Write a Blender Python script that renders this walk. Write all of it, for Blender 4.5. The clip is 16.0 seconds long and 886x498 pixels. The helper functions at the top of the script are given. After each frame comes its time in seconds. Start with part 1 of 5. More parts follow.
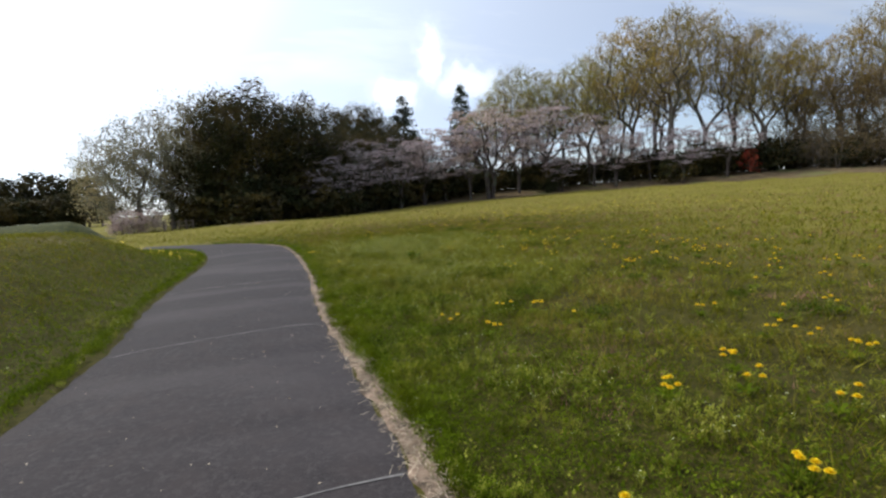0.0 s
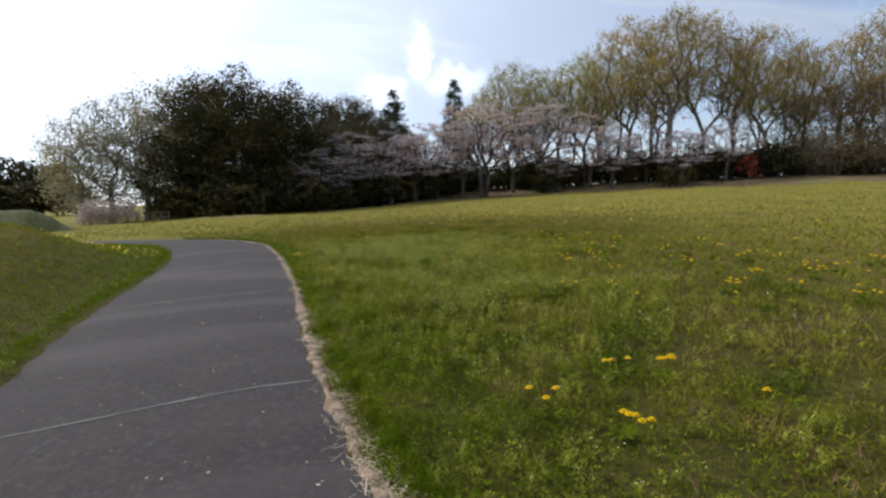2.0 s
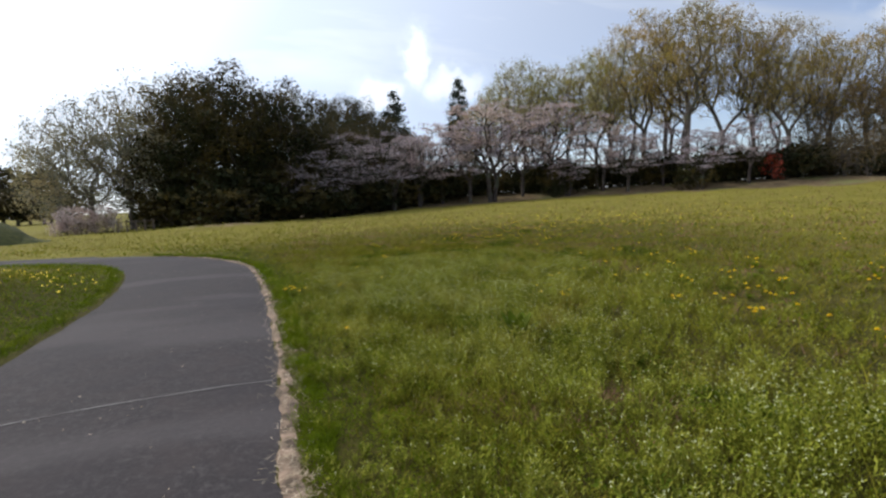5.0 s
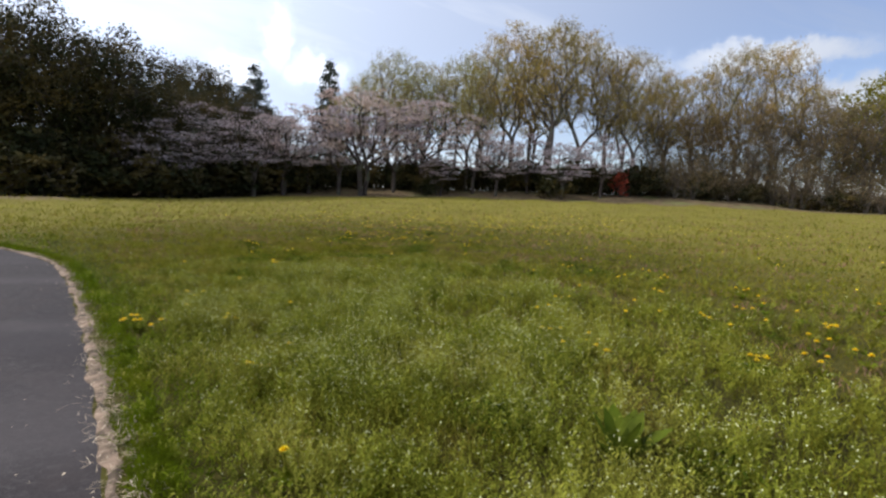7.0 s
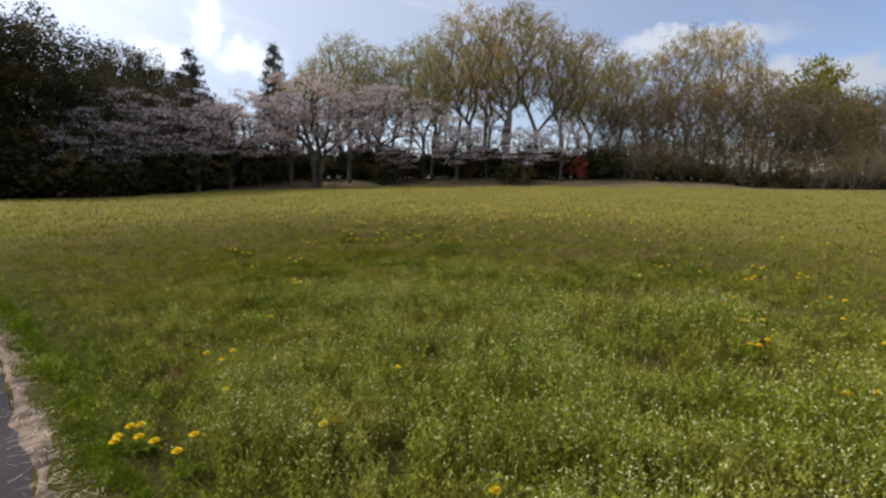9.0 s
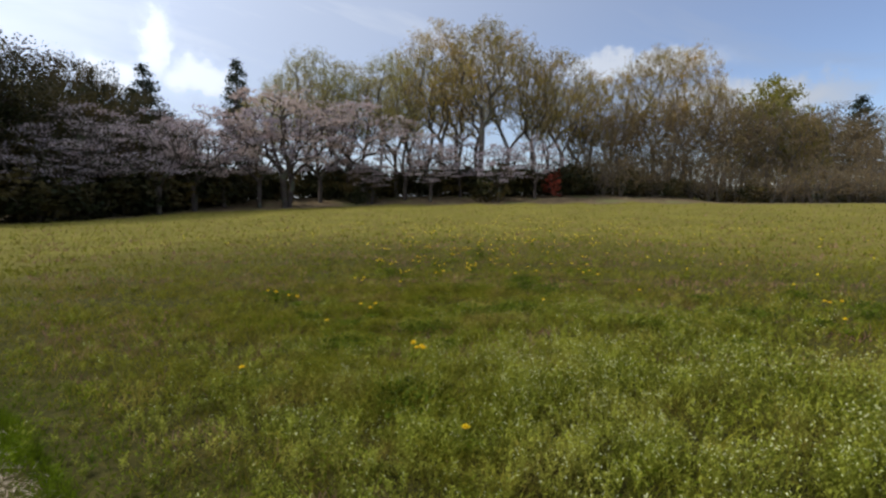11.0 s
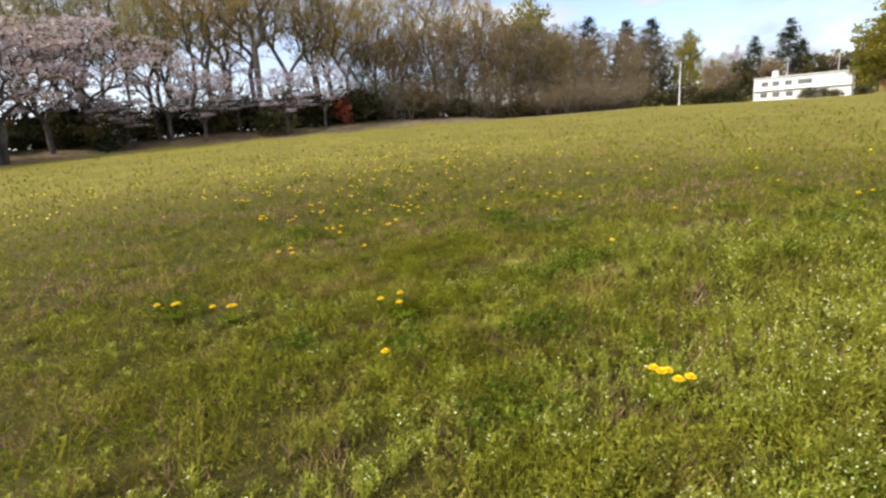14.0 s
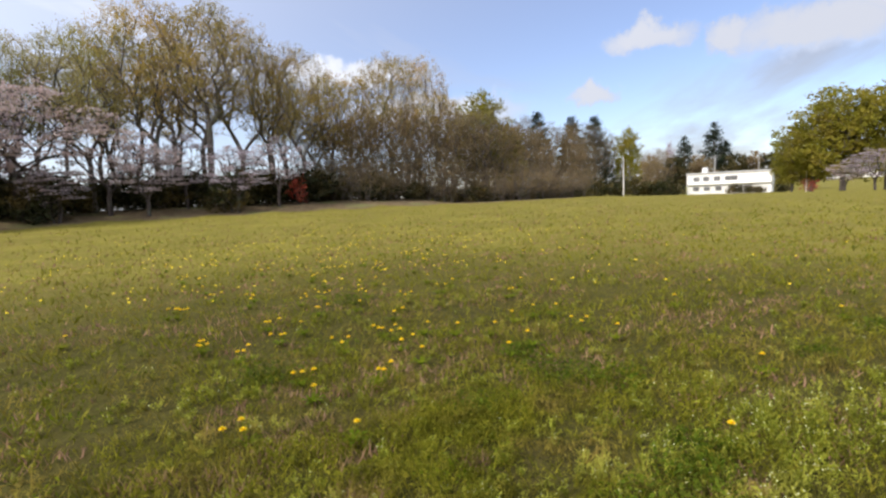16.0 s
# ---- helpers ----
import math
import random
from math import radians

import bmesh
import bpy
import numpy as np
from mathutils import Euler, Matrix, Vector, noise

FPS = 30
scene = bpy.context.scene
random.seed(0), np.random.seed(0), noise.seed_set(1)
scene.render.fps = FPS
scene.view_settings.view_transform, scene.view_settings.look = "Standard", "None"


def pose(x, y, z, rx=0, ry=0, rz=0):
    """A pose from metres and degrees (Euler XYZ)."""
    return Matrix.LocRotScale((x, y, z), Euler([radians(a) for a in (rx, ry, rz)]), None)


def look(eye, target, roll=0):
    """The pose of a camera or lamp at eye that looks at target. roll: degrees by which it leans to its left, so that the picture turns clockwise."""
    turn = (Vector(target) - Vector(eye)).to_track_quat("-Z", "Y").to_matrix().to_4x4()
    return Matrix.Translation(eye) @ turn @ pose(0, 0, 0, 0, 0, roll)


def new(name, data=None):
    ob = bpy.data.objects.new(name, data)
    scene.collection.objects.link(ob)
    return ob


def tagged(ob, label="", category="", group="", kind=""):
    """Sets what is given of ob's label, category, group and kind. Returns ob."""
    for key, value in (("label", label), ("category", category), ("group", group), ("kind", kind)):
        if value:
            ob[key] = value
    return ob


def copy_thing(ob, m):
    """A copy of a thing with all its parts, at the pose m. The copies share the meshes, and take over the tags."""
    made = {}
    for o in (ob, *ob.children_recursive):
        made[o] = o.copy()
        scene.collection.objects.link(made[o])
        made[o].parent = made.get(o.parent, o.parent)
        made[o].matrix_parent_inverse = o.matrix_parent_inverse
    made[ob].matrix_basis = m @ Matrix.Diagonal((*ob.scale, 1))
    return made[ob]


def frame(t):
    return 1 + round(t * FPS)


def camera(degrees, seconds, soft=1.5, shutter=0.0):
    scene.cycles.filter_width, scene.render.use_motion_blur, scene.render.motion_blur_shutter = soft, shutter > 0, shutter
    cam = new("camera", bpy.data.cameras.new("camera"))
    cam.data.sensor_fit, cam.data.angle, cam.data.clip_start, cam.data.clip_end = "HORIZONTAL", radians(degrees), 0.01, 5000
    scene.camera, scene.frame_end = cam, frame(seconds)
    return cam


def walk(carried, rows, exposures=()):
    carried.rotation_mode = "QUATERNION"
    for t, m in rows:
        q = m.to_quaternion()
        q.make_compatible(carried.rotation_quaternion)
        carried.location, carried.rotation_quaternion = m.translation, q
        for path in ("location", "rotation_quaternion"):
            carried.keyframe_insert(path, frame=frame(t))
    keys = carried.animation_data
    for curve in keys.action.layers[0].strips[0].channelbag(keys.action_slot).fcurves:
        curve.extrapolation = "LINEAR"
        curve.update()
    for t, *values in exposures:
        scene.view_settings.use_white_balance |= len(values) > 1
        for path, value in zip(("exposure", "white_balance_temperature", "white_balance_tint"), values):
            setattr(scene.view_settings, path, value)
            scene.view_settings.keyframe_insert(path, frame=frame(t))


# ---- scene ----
cam = camera(82.1, 16.0, soft=2.5)

PATH = [
    (0, (0.5, -1.881, 1.598), (0.888, 0.069, 1.384), -4.1),
    (0.5, (0.54, -1.242, 1.587), (1.002, 0.697, 1.433), -3.9),
    (1, (0.461, -0.578, 1.545), (0.995, 1.343, 1.398), -3.4),
    (1.5, (0.408, 0.053, 1.516), (0.935, 1.974, 1.328), -2.9),
    (2, (0.329, 0.718, 1.529), (0.774, 2.655, 1.305), -2.5),
    (2.5, (0.279, 1.361, 1.544), (0.612, 3.319, 1.306), -2.9),
    (3, (0.282, 1.971, 1.55), (0.577, 3.934, 1.307), -2.9),
    (5.5, (0.174, 5.549, 1.577), (0.72, 7.465, 1.403), -2.5),
    (6, (0.061, 6.276, 1.604), (0.731, 8.156, 1.466), -1.7),
    (6.5, (-0.009, 7.044, 1.584), (0.834, 8.851, 1.427), -0.1),
    (7, (-0.117, 7.767, 1.536), (0.857, 9.499, 1.305), 2.0),
    (7.5, (-0.199, 8.492, 1.52), (0.822, 10.185, 1.219), 2.6),
    (8, (-0.322, 9.226, 1.504), (0.725, 10.9, 1.186), 1.6),
    (8.5, (-0.41, 9.901, 1.479), (0.691, 11.544, 1.181), 0.8),
    (11, (-1.016, 13.195, 1.512), (0.259, 14.723, 1.309), -0.4),
    (11.5, (-1.185, 13.75, 1.51), (0.166, 15.212, 1.316), -0.3),
    (12, (-1.229, 14.389, 1.467), (0.205, 15.766, 1.244), -0.6),
    (12.5, (-1.158, 15.054, 1.463), (0.365, 16.317, 1.167), -1.4),
    (13, (-1.076, 15.628, 1.439), (0.529, 16.764, 1.077), -2.7),
    (13.5, (-0.859, 16.152, 1.442), (0.812, 17.162, 1.007), -4.2),
    (14, (-0.664, 16.639, 1.41), (1.069, 17.501, 0.909), -4.7),
    (14.5, (-0.389, 16.999, 1.376), (1.383, 17.751, 0.833), -4.6),
    (15, (-0.035, 17.384, 1.451), (1.77, 18.068, 0.925), -3.9),
    (15.5, (0.385, 17.762, 1.55), (2.229, 18.437, 1.165), -3.1),
    (16, (0.592, 17.837, 1.691), (2.459, 18.524, 1.481), -2.6),
]
EXPOSURES = [(0, -0.2, 6350, 10), (0.5, -0.35, 6350, 10), (1.5, -0.15, 6350, 10), (2.5, -0.35, 6350, 11), (3.2, -0.4, 6350, 11), (5.5, -0.25, 6350, 11), (6, -0.45, 6300, 12), (6.5, -0.43, 6300, 12), (7, -0.12, 6350, 13), (7.5, -0.22, 6400, 13), (8.5, -0.25, 6450, 13), (11, -0.35, 6300, 12), (11.5, -0.35, 6300, 12), (12, 0.0, 6400, 13), (12.5, 0.33, 6600, 15), (13, 0.48, 6650, 15), (13.5, 0.25, 6650, 16), (14, 0.45, 6650, 15), (14.5, 0.64, 6650, 15), (15, 0.64, 6600, 14), (15.5, 0.3, 6600, 14), (16, 0.2, 6650, 15)]
walk(cam, [(t, look(eye, target, roll)) for t, eye, target, roll in PATH], EXPOSURES)

# ---- sky, sun ----
SUN_AZ, SUN_EL = -58.0, 40.0          # compass angle from +y towards +x, height
sun_dir = Vector((math.sin(radians(SUN_AZ)) * math.cos(radians(SUN_EL)), math.cos(radians(SUN_AZ)) * math.cos(radians(SUN_EL)), math.sin(radians(SUN_EL))))
sun = new("sun", bpy.data.lights.new("sun", "SUN"))
sun.data.energy, sun.data.angle, sun.data.color = 3.4, radians(1.5), (1.0, 0.95, 0.86)
sun.matrix_world = look(sun_dir * 200, (0, 0, 0))


class Nodes:
    """Short hand for building a node tree."""

    def __init__(self, tree):
        self.tree = tree
        tree.nodes.clear()

    def add(self, kind, props=None, **ins):
        n = self.tree.nodes.new(kind)
        for k, v in (props or {}).items():
            setattr(n, k, v)
        for k, v in ins.items():
            key = int(k[1:]) if k[0] == "i" and k[1:].isdigit() else k.replace("_", " ")
            sock = n.inputs[key]
            if isinstance(v, bpy.types.NodeSocket):
                self.tree.links.new(v, sock)
            else:
                sock.default_value = v
        return n

    def math(self, op, a, b=0.0, clamp=False):
        return self.add("ShaderNodeMath", {"operation": op, "use_clamp": clamp}, i0=a, i1=b).outputs[0]

    def ramp(self, f, lo, hi):
        return self.add("ShaderNodeMapRange", {"interpolation_type": "SMOOTHSTEP"}, Value=f, From_Min=lo, From_Max=hi).outputs[0]

    def mix(self, f, a, b, blend="MIX"):
        n = self.tree.nodes.new("ShaderNodeMix")
        n.data_type, n.blend_type = "RGBA", blend
        for idx, v in ((0, f), (6, a), (7, b)):
            if isinstance(v, bpy.types.NodeSocket):
                self.tree.links.new(v, n.inputs[idx])
            else:
                n.inputs[idx].default_value = v
        return n.outputs[2]

    def noise(self, vec, scale, detail=4.0, rough=0.55, dist=0.0):
        return self.add("ShaderNodeTexNoise", None, Vector=vec, Scale=scale, Detail=detail, Roughness=rough, Distortion=dist).outputs[0]


def rgb(r, g, b):
    return (r, g, b, 1.0)


def dir_of(az, el):
    return (math.sin(radians(az)) * math.cos(radians(el)), math.cos(radians(az)) * math.cos(radians(el)), math.sin(radians(el)))


def build_sky():
    w = bpy.data.worlds.new("sky")
    scene.world = w
    w.use_nodes = True
    N = Nodes(w.node_tree)
    sky = N.add("ShaderNodeTexSky", {"sky_type": "NISHITA", "sun_disc": False, "sun_elevation": radians(SUN_EL), "sun_rotation": radians(SUN_AZ), "air_density": 1.0, "dust_density": 0.25, "ozone_density": 2.0})
    vec = N.add("ShaderNodeTexCoord").outputs["Generated"]
    sep = N.add("ShaderNodeSeparateXYZ", None, Vector=vec)
    # cloud deck: the direction laid onto a plane overhead
    zc = N.math("ADD", N.math("MAXIMUM", sep.outputs[2], 0.0), 0.13)
    flat = N.add("ShaderNodeCombineXYZ", None, X=N.math("DIVIDE", sep.outputs[0], zc), Y=N.math("DIVIDE", sep.outputs[1], zc), Z=0.0).outputs[0]
    veil = N.ramp(N.noise(N.add("ShaderNodeVectorMath", {"operation": "MULTIPLY"}, i0=flat, i1=(0.45, 0.95, 1.0)).outputs[0], 0.55, 7.0, 0.55, 0.5), 0.37, 0.62)
    # brightening of the thin cloud round the sun
    dot = N.add("ShaderNodeVectorMath", {"operation": "DOT_PRODUCT"}, i0=vec, i1=tuple(sun_dir)).outputs["Value"]
    glow = N.ramp(dot, 0.25, 0.85)
    wide = N.ramp(dot, -0.70, 0.60)
    warped = N.add("ShaderNodeVectorMath", {"operation": "ADD"}, i0=vec, i1=N.add("ShaderNodeVectorMath", {"operation": "SCALE"}, i0=N.add("ShaderNodeVectorMath", {"operation": "SUBTRACT"}, i0=N.add("ShaderNodeTexNoise", None, Vector=vec, Scale=20.0, Detail=6.0, Roughness=0.62).outputs["Color"], i1=(0.5, 0.5, 0.5)).outputs[0], Scale=0.075).outputs[0]).outputs[0]
    puff = 0.0
    # the heaped clouds: direction, half width, half height (radians)
    for az, el, a, b in ((11.3, 14.6, 0.026, 0.060), (15.0, 11.8, 0.060, 0.035), (7.5, 11.0, 0.05, 0.03), (92, 14.6, 0.070, 0.024), (86.5, 9.8, 0.045, 0.016), (106, 13.2, 0.12, 0.035), (112, 15.0, 0.10, 0.03), (99, 13.5, 0.035, 0.028), (70, 9.0, 0.16, 0.03), (60, 13.0, 0.14, 0.025), (128, 13.0, 0.15, 0.04)):
        d = N.add("ShaderNodeVectorMath", {"operation": "SUBTRACT"}, i0=warped, i1=dir_of(az, el)).outputs[0]
        right = (math.cos(radians(az)), -math.sin(radians(az)), 0.0)
        u = N.math("DIVIDE", N.add("ShaderNodeVectorMath", {"operation": "DOT_PRODUCT"}, i0=d, i1=right).outputs["Value"], a)
        v = N.math("DIVIDE", N.add("ShaderNodeSeparateXYZ", None, Vector=d).outputs[2], b)
        q = N.math("ADD", N.math("MULTIPLY", u, u), N.math("MULTIPLY", v, v))
        front = N.math("GREATER_THAN", N.add("ShaderNodeVectorMath", {"operation": "DOT_PRODUCT"}, i0=vec, i1=dir_of(az, el)).outputs["Value"], 0.5)
        puff = N.math("MAXIMUM", N.math("MULTIPLY", N.math("SUBTRACT", 1.0, N.ramp(q, 0.2, 1.9)), front), puff)
    cover = N.math("MAXIMUM", N.math("MULTIPLY", veil, 0.80), N.math("MULTIPLY", puff, 0.92))
    cover = N.math("MAXIMUM", N.math("MAXIMUM", cover, N.math("ADD", 0.18, N.math("MULTIPLY", wide, 0.46))), N.math("MULTIPLY", glow, 0.95), True)
    bright = N.math("ADD", N.math("ADD", N.math("ADD", 0.46, N.math("MULTIPLY", wide, 0.84)), N.math("MULTIPLY", glow, 0.6)), N.math("MULTIPLY", puff, 0.22))
    blue = N.add("ShaderNodeBackground", None, Color=N.mix(1.0, sky.outputs[0], rgb(0.90, 0.94, 1.09), "MULTIPLY"), Strength=0.16)
    cloud = N.add("ShaderNodeBackground", None, Color=rgb(0.86, 0.92, 1.0), Strength=bright)
    both = N.add("ShaderNodeMixShader", None, Fac=cover, i1=blue.outputs[0], i2=cloud.outputs[0])
    N.add("ShaderNodeOutputWorld", None, Surface=both.outputs[0])


build_sky()

# ---- materials ----


def material(name):
    m = bpy.data.materials.new(name)
    m.use_nodes = True
    return m, Nodes(m.node_tree)


def where(N):
    return N.add("ShaderNodeNewGeometry").outputs["Position"]


def finish(N, color, rough=0.8, bump=None, height=0.01, metallic=0.0, spec=0.3):
    p = N.add("ShaderNodeBsdfPrincipled", None, Base_Color=color, Roughness=rough, Metallic=metallic)
    p.inputs["Specular IOR Level"].default_value = spec
    if bump is not None:
        b = N.add("ShaderNodeBump", None, Strength=0.8, Distance=height, Height=bump)
        N.tree.links.new(b.outputs[0], p.inputs["Normal"])
    N.add("ShaderNodeOutputMaterial", None, Surface=p.outputs[0])
    return p


def leaf_material(name, a, b, c, through_light=0.35, patch=0.35):
    """Leaves or petals: colour a to b leaf by leaf, tinted to c in patches and tree by tree."""
    m, N = material(name)
    geo = N.add("ShaderNodeNewGeometry")
    info = N.add("ShaderNodeObjectInfo")
    col = N.mix(geo.outputs["Random Per Island"], rgb(*a), rgb(*b))
    n = N.ramp(N.noise(geo.outputs["Position"], patch, 3.0), 0.42, 0.62)
    col = N.mix(N.math("MULTIPLY", n, 0.75), col, rgb(*c))
    col = N.mix(1.0, col, N.add("ShaderNodeCombineColor", None, Red=N.math("ADD", 0.82, N.math("MULTIPLY", info.outputs["Random"], 0.36)), Green=N.math("ADD", 0.86, N.math("MULTIPLY", info.outputs["Random"], 0.26)), Blue=0.95).outputs[0], "MULTIPLY")
    d = N.add("ShaderNodeBsdfPrincipled", None, Base_Color=col, Roughness=0.62)
    d.inputs["Specular IOR Level"].default_value = 0.1
    tr = N.add("ShaderNodeBsdfTranslucent", None, Color=col)
    mx = N.add("ShaderNodeMixShader", None, Fac=through_light, i1=d.outputs[0], i2=tr.outputs[0])
    N.add("ShaderNodeOutputMaterial", None, Surface=mx.outputs[0])
    return m


def bark_material(name, a, b):
    m, N = material(name)
    pos = where(N)
    st = N.add("ShaderNodeVectorMath", {"operation": "MULTIPLY"}, i0=pos, i1=(1, 1, 0.25)).outputs[0]
    n = N.noise(st, 9.0, 6.0, 0.65)
    col = N.mix(N.ramp(n, 0.35, 0.7), rgb(*a), rgb(*b))
    col = N.mix(N.ramp(N.noise(pos, 1.1, 3.0), 0.52, 0.7), col, rgb(0.10, 0.115, 0.07))
    finish(N, col, 0.9, n, 0.03)
    return m


M_oak = leaf_material("oak_leaves", (0.42, 0.31, 0.095), (0.34, 0.28, 0.075), (0.46, 0.31, 0.11), 0.5)
M_spring = leaf_material("spring_leaves", (0.38, 0.34, 0.11), (0.30, 0.29, 0.08), (0.42, 0.33, 0.14), 0.5)
M_fresh = leaf_material("fresh_leaves", (0.23, 0.215, 0.03), (0.17, 0.175, 0.022), (0.27, 0.22, 0.04), 0.4)
M_brown = leaf_material("bud_brown_leaves", (0.235, 0.165, 0.090), (0.18, 0.145, 0.065), (0.23, 0.165, 0.095), 0.3)
M_pale = leaf_material("pale_leaves", (0.33, 0.31, 0.21), (0.24, 0.225, 0.14), (0.30, 0.25, 0.15), 0.4)
M_dark = leaf_material("evergreen_leaves", (0.020, 0.026, 0.010), (0.034, 0.037, 0.014), (0.115, 0.085, 0.030), 0.15)
M_conifer = leaf_material("conifer_needles", (0.018, 0.030, 0.018), (0.028, 0.042, 0.023), (0.024, 0.036, 0.022), 0.08)
M_pink = leaf_material("cherry_blossom", (0.60, 0.52, 0.525), (0.38, 0.315, 0.315), (0.48, 0.365, 0.37), 0.3, 0.5)
M_red = leaf_material("red_leaves", (0.42, 0.06, 0.04), (0.30, 0.05, 0.035), (0.45, 0.11, 0.06), 0.35)
M_bark = bark_material("grey_bark", (0.080, 0.066, 0.054), (0.18, 0.15, 0.125))
M_cherrybark = bark_material("cherry_bark", (0.045, 0.034, 0.03), (0.10, 0.08, 0.07))


def blade_material(name, a, b, c, d, through_light=0.3):
    """Grass: four tones, blade by blade and in patches of a metre and of many metres."""
    m, N = material(name)
    geo = N.add("ShaderNodeNewGeometry")
    pos = geo.outputs["Position"]
    col = N.mix(geo.outputs["Random Per Island"], rgb(*a), rgb(*b))
    col = N.mix(N.math("MULTIPLY", N.ramp(N.noise(pos, 1.3, 4.0), 0.48, 0.68), 0.6), col, rgb(*c))
    col = N.mix(N.math("MULTIPLY", N.ramp(N.noise(pos, 0.35, 4.0, 0.6), 0.45, 0.70), 0.7), col, rgb(*d))
    tone = N.math("ADD", 0.62, N.math("MULTIPLY", N.ramp(N.noise(pos, 5.5, 3.0, 0.6), 0.36, 0.62), 0.5))
    col = N.mix(1.0, col, N.add("ShaderNodeCombineColor", None, Red=tone, Green=tone, Blue=tone).outputs[0], "MULTIPLY")
    q = N.add("ShaderNodeBsdfPrincipled", None, Base_Color=col, Roughness=0.65)
    q.inputs["Specular IOR Level"].default_value = 0.05
    tr = N.add("ShaderNodeBsdfTranslucent", None, Color=col)
    mx = N.add("ShaderNodeMixShader", None, Fac=through_light, i1=q.outputs[0], i2=tr.outputs[0])
    N.add("ShaderNodeOutputMaterial", None, Surface=mx.outputs[0])
    return m


M_grass = blade_material("meadow_grass", (0.275, 0.255, 0.026), (0.10, 0.115, 0.006), (0.31, 0.205, 0.065), (0.25, 0.225, 0.026), 0.35)
M_lush = blade_material("lush_clover", (0.165, 0.220, 0.008), (0.060, 0.100, 0.004), (0.22, 0.235, 0.016), (0.15, 0.175, 0.010), 0.35)
M_herb = blade_material("tall_herb", (0.325, 0.34, 0.045), (0.105, 0.13, 0.008), (0.37, 0.34, 0.06), (0.25, 0.255, 0.026), 0.22)
M_straw = blade_material("dry_straw", (0.68, 0.57, 0.42), (0.30, 0.22, 0.145), (0.66, 0.54, 0.40), (0.46, 0.36, 0.25), 0.15)
M_purple = blade_material("dry_seedheads", (0.38, 0.22, 0.145), (0.24, 0.15, 0.085), (0.40, 0.27, 0.17), (0.31, 0.21, 0.11))


def simple_material(name, a, b, scale=6.0, rough=0.7, height=0.004, metallic=0.0):
    m, N = material(name)
    pos = where(N)
    n = N.noise(pos, scale, 5.0, 0.6)
    col = N.mix(N.ramp(n, 0.3, 0.7), rgb(*a), rgb(*b))
    col = N.mix(N.math("MULTIPLY", N.ramp(N.noise(pos, scale * 0.15, 3.0), 0.5, 0.75), 0.4), col, rgb(*[v * 0.8 for v in a]))
    finish(N, col, rough, n, height, metallic)
    return m


M_white = simple_material("white_petals", (0.66, 0.66, 0.38), (0.54, 0.56, 0.27), 30.0, 0.6, 0.001)
M_yellow = simple_material("yellow_petals", (0.94, 0.72, 0.013), (0.89, 0.61, 0.009), 60.0, 0.55, 0.002)
M_stucco = simple_material("white_stucco", (0.80, 0.79, 0.75), (0.72, 0.71, 0.67), 1.4, 0.85)
M_roof = simple_material("pale_roofing", (0.55, 0.55, 0.53), (0.48, 0.48, 0.47), 2.0, 0.7)
M_glass = simple_material("window_glass", (0.13, 0.13, 0.13), (0.18, 0.18, 0.175), 0.8, 0.15, 0.0005)
M_concrete = simple_material("pole_concrete", (0.70, 0.68, 0.63), (0.58, 0.56, 0.52), 4.0, 0.85)
M_steel = simple_material("grey_steel", (0.35, 0.36, 0.37), (0.28, 0.29, 0.30), 5.0, 0.45, 0.001, 0.8)
M_wood = simple_material("weathered_wood", (0.16, 0.12, 0.085), (0.10, 0.078, 0.058), 7.0, 0.85)
M_verge = simple_material("trodden_straw", (0.045, 0.034, 0.022), (0.32, 0.225, 0.16), 6.0, 0.95, 0.02)
M_tuft = blade_material("dark_weed", (0.115, 0.160, 0.012), (0.045, 0.075, 0.006), (0.13, 0.15, 0.016), (0.10, 0.125, 0.012), 0.35)
M_joint = simple_material("joint_filler", (0.24, 0.225, 0.21), (0.15, 0.14, 0.135), 25.0, 0.85, 0.002)


